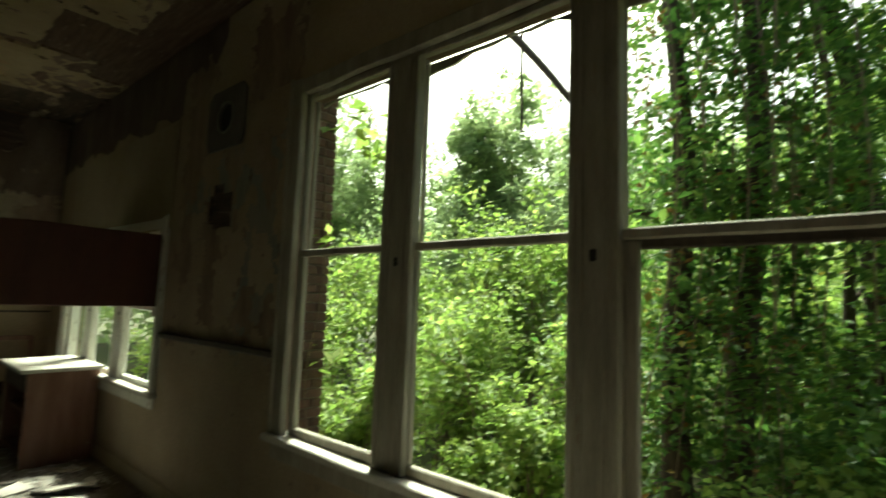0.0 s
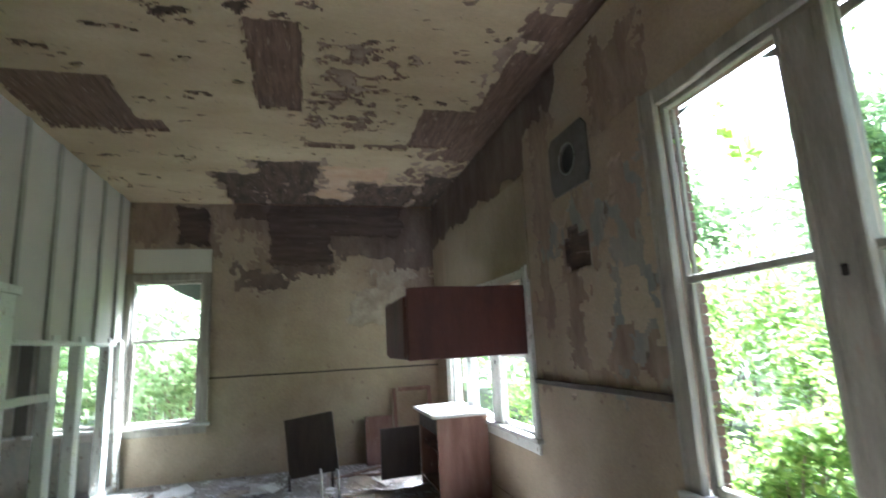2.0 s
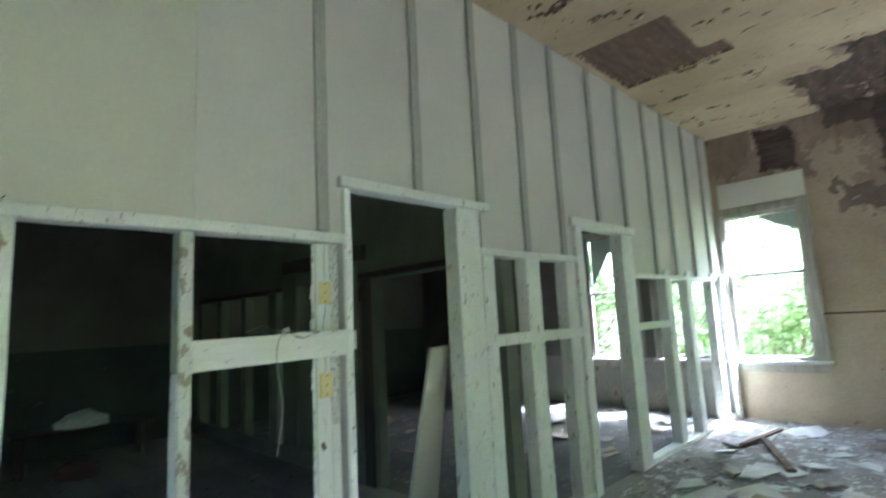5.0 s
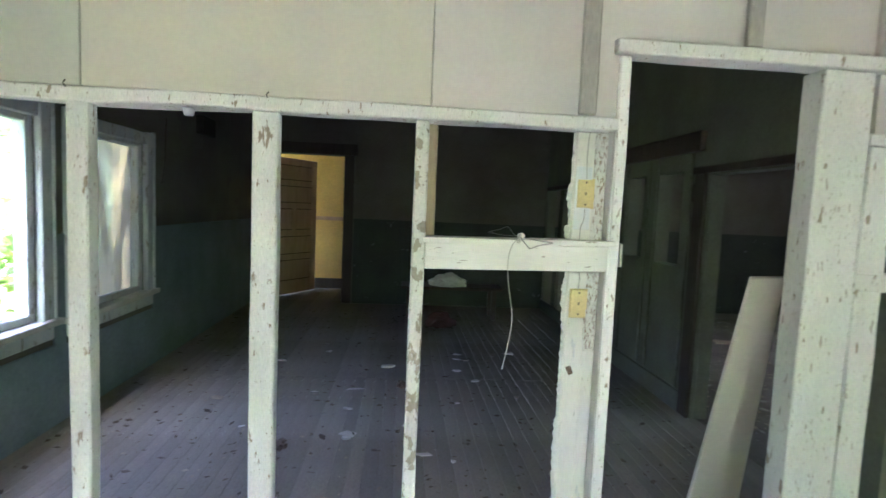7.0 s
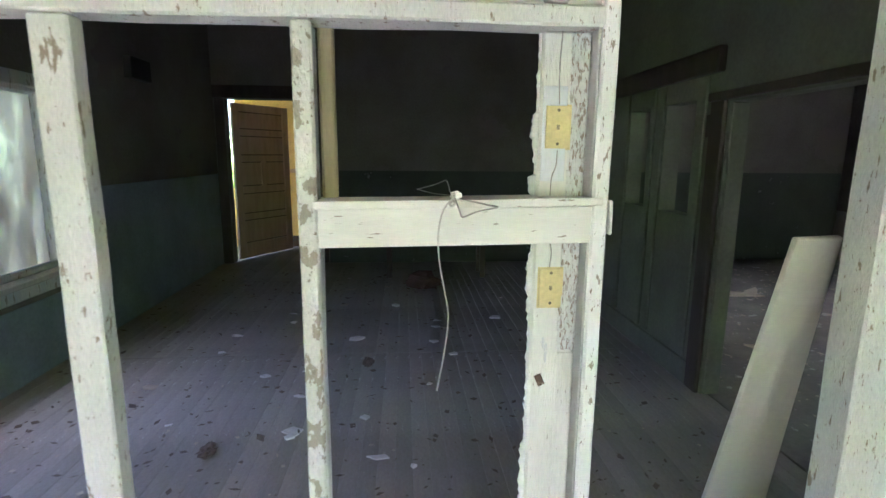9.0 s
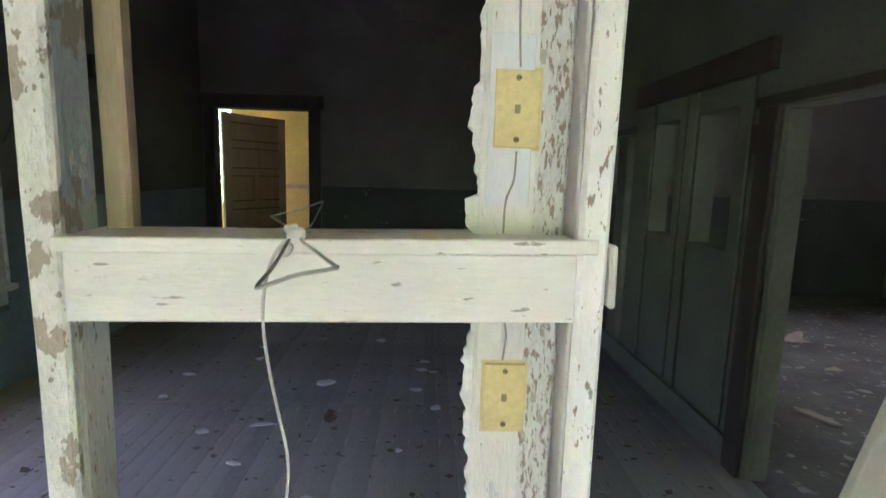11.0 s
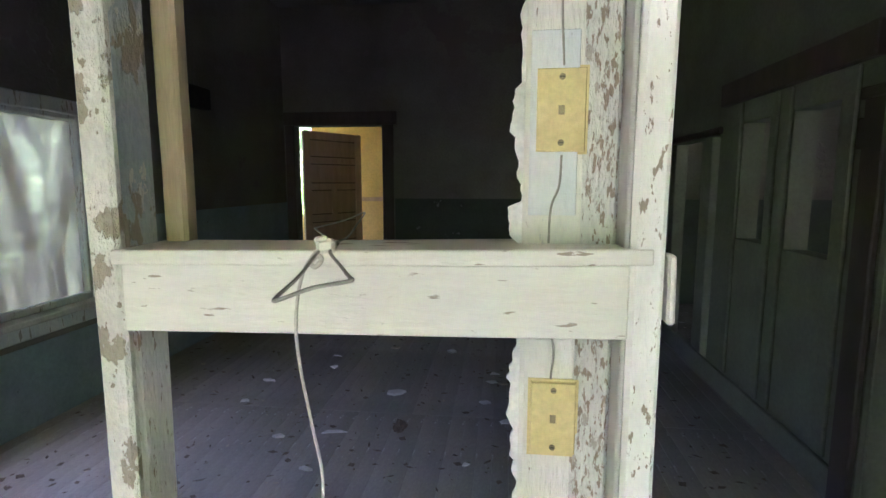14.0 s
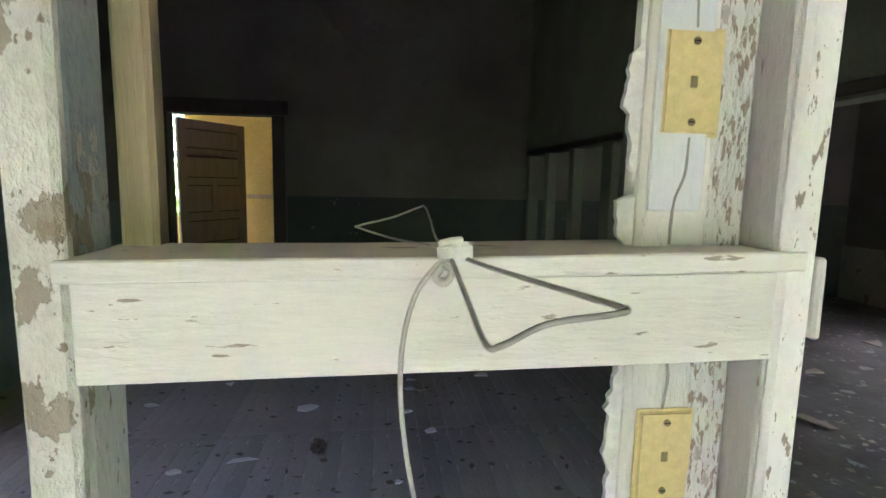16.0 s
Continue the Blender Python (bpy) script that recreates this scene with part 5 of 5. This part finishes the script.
tree("vine_tree", "slender tree hung with dark leaves", 1.1, 4.6, 7.5, 0.1, 0.3, 0.3, 0.8, 7000, 0.11, M_leaf_b, 15)
spec = [(-0.4, 4.6, 1.0, 1.7, M_leaf_a), (0.7, 5.4, 1.2, 2.2, M_leaf_haze), (-1.2, 5.2, 1.0, 2.0, M_leaf_a), (-1.0, 2.4, 0.6, 1.2, M_leaf_a), (0.2, 2.9, 0.7, 1.5, M_leaf_a), (1.4, 3.2, 0.9, 2.6, M_leaf_a), (-2.2, 3.6, 0.8, 1.9, M_leaf_a), (-3.4, 3.2, 0.8, 1.8, M_leaf_a), (-4.6, 3.8, 0.9, 2.2, M_leaf_a),
        (-2.6, 5.2, 1.0, 2.7, M_leaf_a), (-4.2, 5.8, 1.1, 3.2, M_leaf_a), (-6.0, 5.0, 1.2, 3.2, M_leaf_a), (-7.6, 4.2, 1.2, 2.8, M_leaf_a), (-5.6, 2.4, 0.8, 2.0, M_leaf_a), (-7.4, 2.2, 0.9, 2.4, M_leaf_a),
        (-3.2, 7.5, 1.3, 3.4, M_leaf_haze), (-5.4, 8.0, 1.4, 4.2, M_leaf_haze), (-8.0, 7.5, 1.5, 4.4, M_leaf_haze), (-1.6, 6.6, 1.2, 3.4, M_leaf_a), (-9.5, 2.5, 1.2, 3.2, M_leaf_a), (-11.5, 9.0, 1.8, 7.2, M_leaf_haze), (-14.0, 8.5, 2.0, 7.6, M_leaf_haze), (-12.5, 5.5, 1.6, 5.6, M_leaf_haze), (-4.2, 9.5, 1.3, 5.6, M_leaf_haze), (-6.6, 10.5, 1.6, 6.9, M_leaf_haze), (-8.8, 9.6, 1.6, 6.9, M_leaf_haze), (-7.4, 9.0, 1.4, 6.6, M_leaf_haze), (-5.4, 9.4, 1.3, 6.4, M_leaf_haze), (-5.2, 6.6, 1.0, 4.2, M_leaf_haze), (-2.4, 9.0, 1.2, 5.2, M_leaf_haze), (-3.9, 2.0, 0.6, 1.5, M_leaf_a), (-2.6, 2.3, 0.5, 1.2, M_leaf_a)]
for i, (x, y, w, h, m) in enumerate(spec):
    bush(x, y, w, h, 3600 if h < 4.5 else 5600, 0.085 if y < 4 else 0.12 if h < 4.5 else 0.2, m, 100 + i)
# west and east sides
for i, (x, y, w, h) in enumerate(((-10.2, -3.2, 1.0, 3.4), (-10.0, -5.0, 1.0, 3.2), (-11.5, -1.5, 1.2, 4.0), (-12.0, -4.2, 1.4, 5.0), (-10.4, -0.6, 1.0, 3.2), (-13.0, -7.0, 1.6, 5.0), (-10.6, -6.8, 1.0, 3.2), (-13.5, -2.6, 1.6, 5.5))):
    bush(x, y, w, h, 2600, 0.13, M_leaf_haze, 200 + i, "pale green bush beyond the end wall")
for i, (x, y, w, h) in enumerate(((2.0, -4.7, 0.75, 2.15), (2.6, -6.2, 0.8, 1.7), (3.2, -3.2, 0.9, 1.9), (4.6, -5.0, 1.1, 2.2), (5.6, -7.5, 1.3, 2.6))):
    bush(x, y, w, h, 2000, 0.15, M_leaf_a, 300 + i, "broad-leaved pale green bush under the window")
for i, (x, y) in enumerate(((1.0, -14.6), (2.2, -14.2), (0.0, -15.0))):
    bush(x, y, 1.0, 2.6, 2200, 0.13, M_leaf_a, 400 + i)
# curtains of vines hanging between the near trees
for i, (x, y, z0, z1) in enumerate(((-1.45, 2.45, 0.7, 3.9), (-1.05, 2.75, 0.2, 3.8), (-0.6, 2.9, 0.9, 4.2), (-0.1, 3.1, 0.5, 4.2), (0.45, 3.0, 0.4, 4.0), (0.95, 3.3, 0.6, 4.2), (-1.75, 3.3, 1.6, 4.6))):
    rv = random.Random(500 + i)
    vine = thing("vine_curtain", "curtain of dark hanging vines with drooping leaves", "vine", (x, y, z1), group="vines by the near windows")
    cs = []
    for k in range(5):
        px, py = x + rv.uniform(-0.25, 0.25), y + rv.uniform(-0.2, 0.2)
        line = curve_points([(px, py, z1 + rv.uniform(-0.2, 0.6)), (px + rv.uniform(-0.15, 0.15), py, (z0 + z1) / 2), (px + rv.uniform(-0.2, 0.2), py, z0 + rv.uniform(-0.3, 0.5))], 8)
        part("vine_stem", tube(line, 0.009, 5, 0.6), M_twig, vine)
        cs += [tuple(p + Vector((rv.gauss(0, 0.07), rv.gauss(0, 0.07), rv.gauss(0, 0.07)))) for p in line]
    crown("leaves", vine, cs, [rv.uniform(0.07, 0.2) for _ in cs], 1500, 0.085, M_leaf_b, 520 + i)
    crown("withered_leaves", vine, cs[::3], [0.14] * len(cs[::3]), 110, 0.075, M_leaf_d, 540 + i, "withered brown leaves")
# hanging leaves and branch by the near windows
sprig = thing("hanging_vine", "vine sprig with broad leaves hanging by the window", "vine", (-3.0, 1.0, 3.4))
part("stem", tube(curve_points([(-2.98, 1.0, 3.6), (-2.96, 1.0, 3.0), (-3.0, 1.0, 2.75), (-2.98, 1.0, 2.4)]), 0.005), M_twig, sprig)
crown("leaves", sprig, [(-3.02, 1.0, 2.72), (-2.98, 1.0, 2.6), (-2.95, 1.0, 2.5), (-3.0, 1.0, 2.45)], [0.1, 0.12, 0.1, 0.08], 24, 0.15, M_leaf_a, 61)
climb = thing("hanging_vine", "few climbing leaves on the brick pier", "vine", (-3.5, 1.1, 1.0))
part("stem", tube(curve_points([(-3.55, 1.12, 0.2), (-3.545, 1.0, 0.9), (-3.55, 1.1, 1.6), (-3.545, 1.05, 2.6)]), 0.004), M_twig, climb)
crown("leaves", climb, [(-3.5, 1.1, 1.0), (-3.5, 1.12, 1.1), (-3.5, 1.08, 1.9), (-3.5, 1.12, 2.75)], [0.12] * 4, 22, 0.13, M_leaf_a, 62)
bough = thing("dead_bough", "bare dark bough and hanging vine against the sky", "bough", (-4.4, 5.0, 5.0))
part("bough", tube(curve_points([(-5.6, 5.2, 6.9), (-5.0, 5.05, 6.0), (-4.55, 5.0, 5.5), (-4.1, 5.0, 4.95), (-3.69, 5.0, 4.4), (-3.25, 4.95, 3.8)]), 0.075, 8, 0.6), M_bark, bough)
part("vine_stem", tube(curve_points([(-4.42, 5.0, 6.4), (-4.4, 5.0, 5.4), (-4.37, 5.0, 3.97)]), 0.022), M_bark, bough)

# far woods, one mass of clumps, paled by the haze in their colour
r_far = np.random.default_rng(9)
fc, fr = [], []
for k in range(520):
    a = r_far.uniform(0, 2 * math.pi)
    d = r_far.uniform(14, 30)
    gap = 0.45 if 1.75 < a < 2.35 or a > 5.6 or a < 0.5 else 1.0
    fc.append((-3 + d * math.cos(a), -3 + d * math.sin(a), r_far.uniform(-0.5, 2.5 + 0.27 * d * gap)))
    fr.append(r_far.uniform(0.8, 2.2))
woods = crown("far_woods", None, fc, fr, 90000, 0.5, M_leaf_haze, 77)
tagged(woods, "mass of pale green woodland behind the bushes", "woods", kind="stuff")

# ---- floor boards and bricks, piece by piece ----
boards = setting("floor_boards", "worn red-brown floor boards of the back room", "floor")
rb = random.Random(8)
plank_len = (YP - 0.062 - (YS - 1.24)) / 3
plank_mesh = bpy.data.meshes.new("plank")
bm = one_box((-0.0411, -plank_len / 2 + 0.001, -0.02), (0.0411, plank_len / 2 - 0.001, 0.0), 0.0012)
bm.to_mesh(plank_mesh), bm.free()
plank_mesh.materials.append(M_plank)
x = -3.73
while x < XE + 0.02:
    for k in range(3):
        ob = new("plank", plank_mesh)
        ob.parent = boards
        ob.location = (x + 0.041, YS - 1.24 + plank_len * (k + 0.5), rb.uniform(-0.0015, 0.0))
    x += 0.0828
brick_mesh = bpy.data.meshes.new("brick")
bm = one_box((-0.012, -0.095, -0.0285), (0.012, 0.095, 0.0285), 0.004)
bm.to_mesh(brick_mesh), bm.free()
brick_mesh.materials.append(M_brick)
for row in range(44):
    z = 0.15 + row * 0.067
    for k in range(row % 2, 3 + row % 2):
        ob = new("brick", brick_mesh)
        ob.parent = pier
        y = YN + 0.19 + k * 0.205 - (0.1 if row % 2 else 0)
        if k == 3:
            y, ob.scale = 1.113, (1, 0.45, 1)
        ob.location = Vector((-3.57 + rb.uniform(-0.004, 0.004), y, z)) - BASE[pier]
        ob.rotation_euler = (rb.uniform(-0.02, 0.02), 0, rb.uniform(-0.03, 0.03))
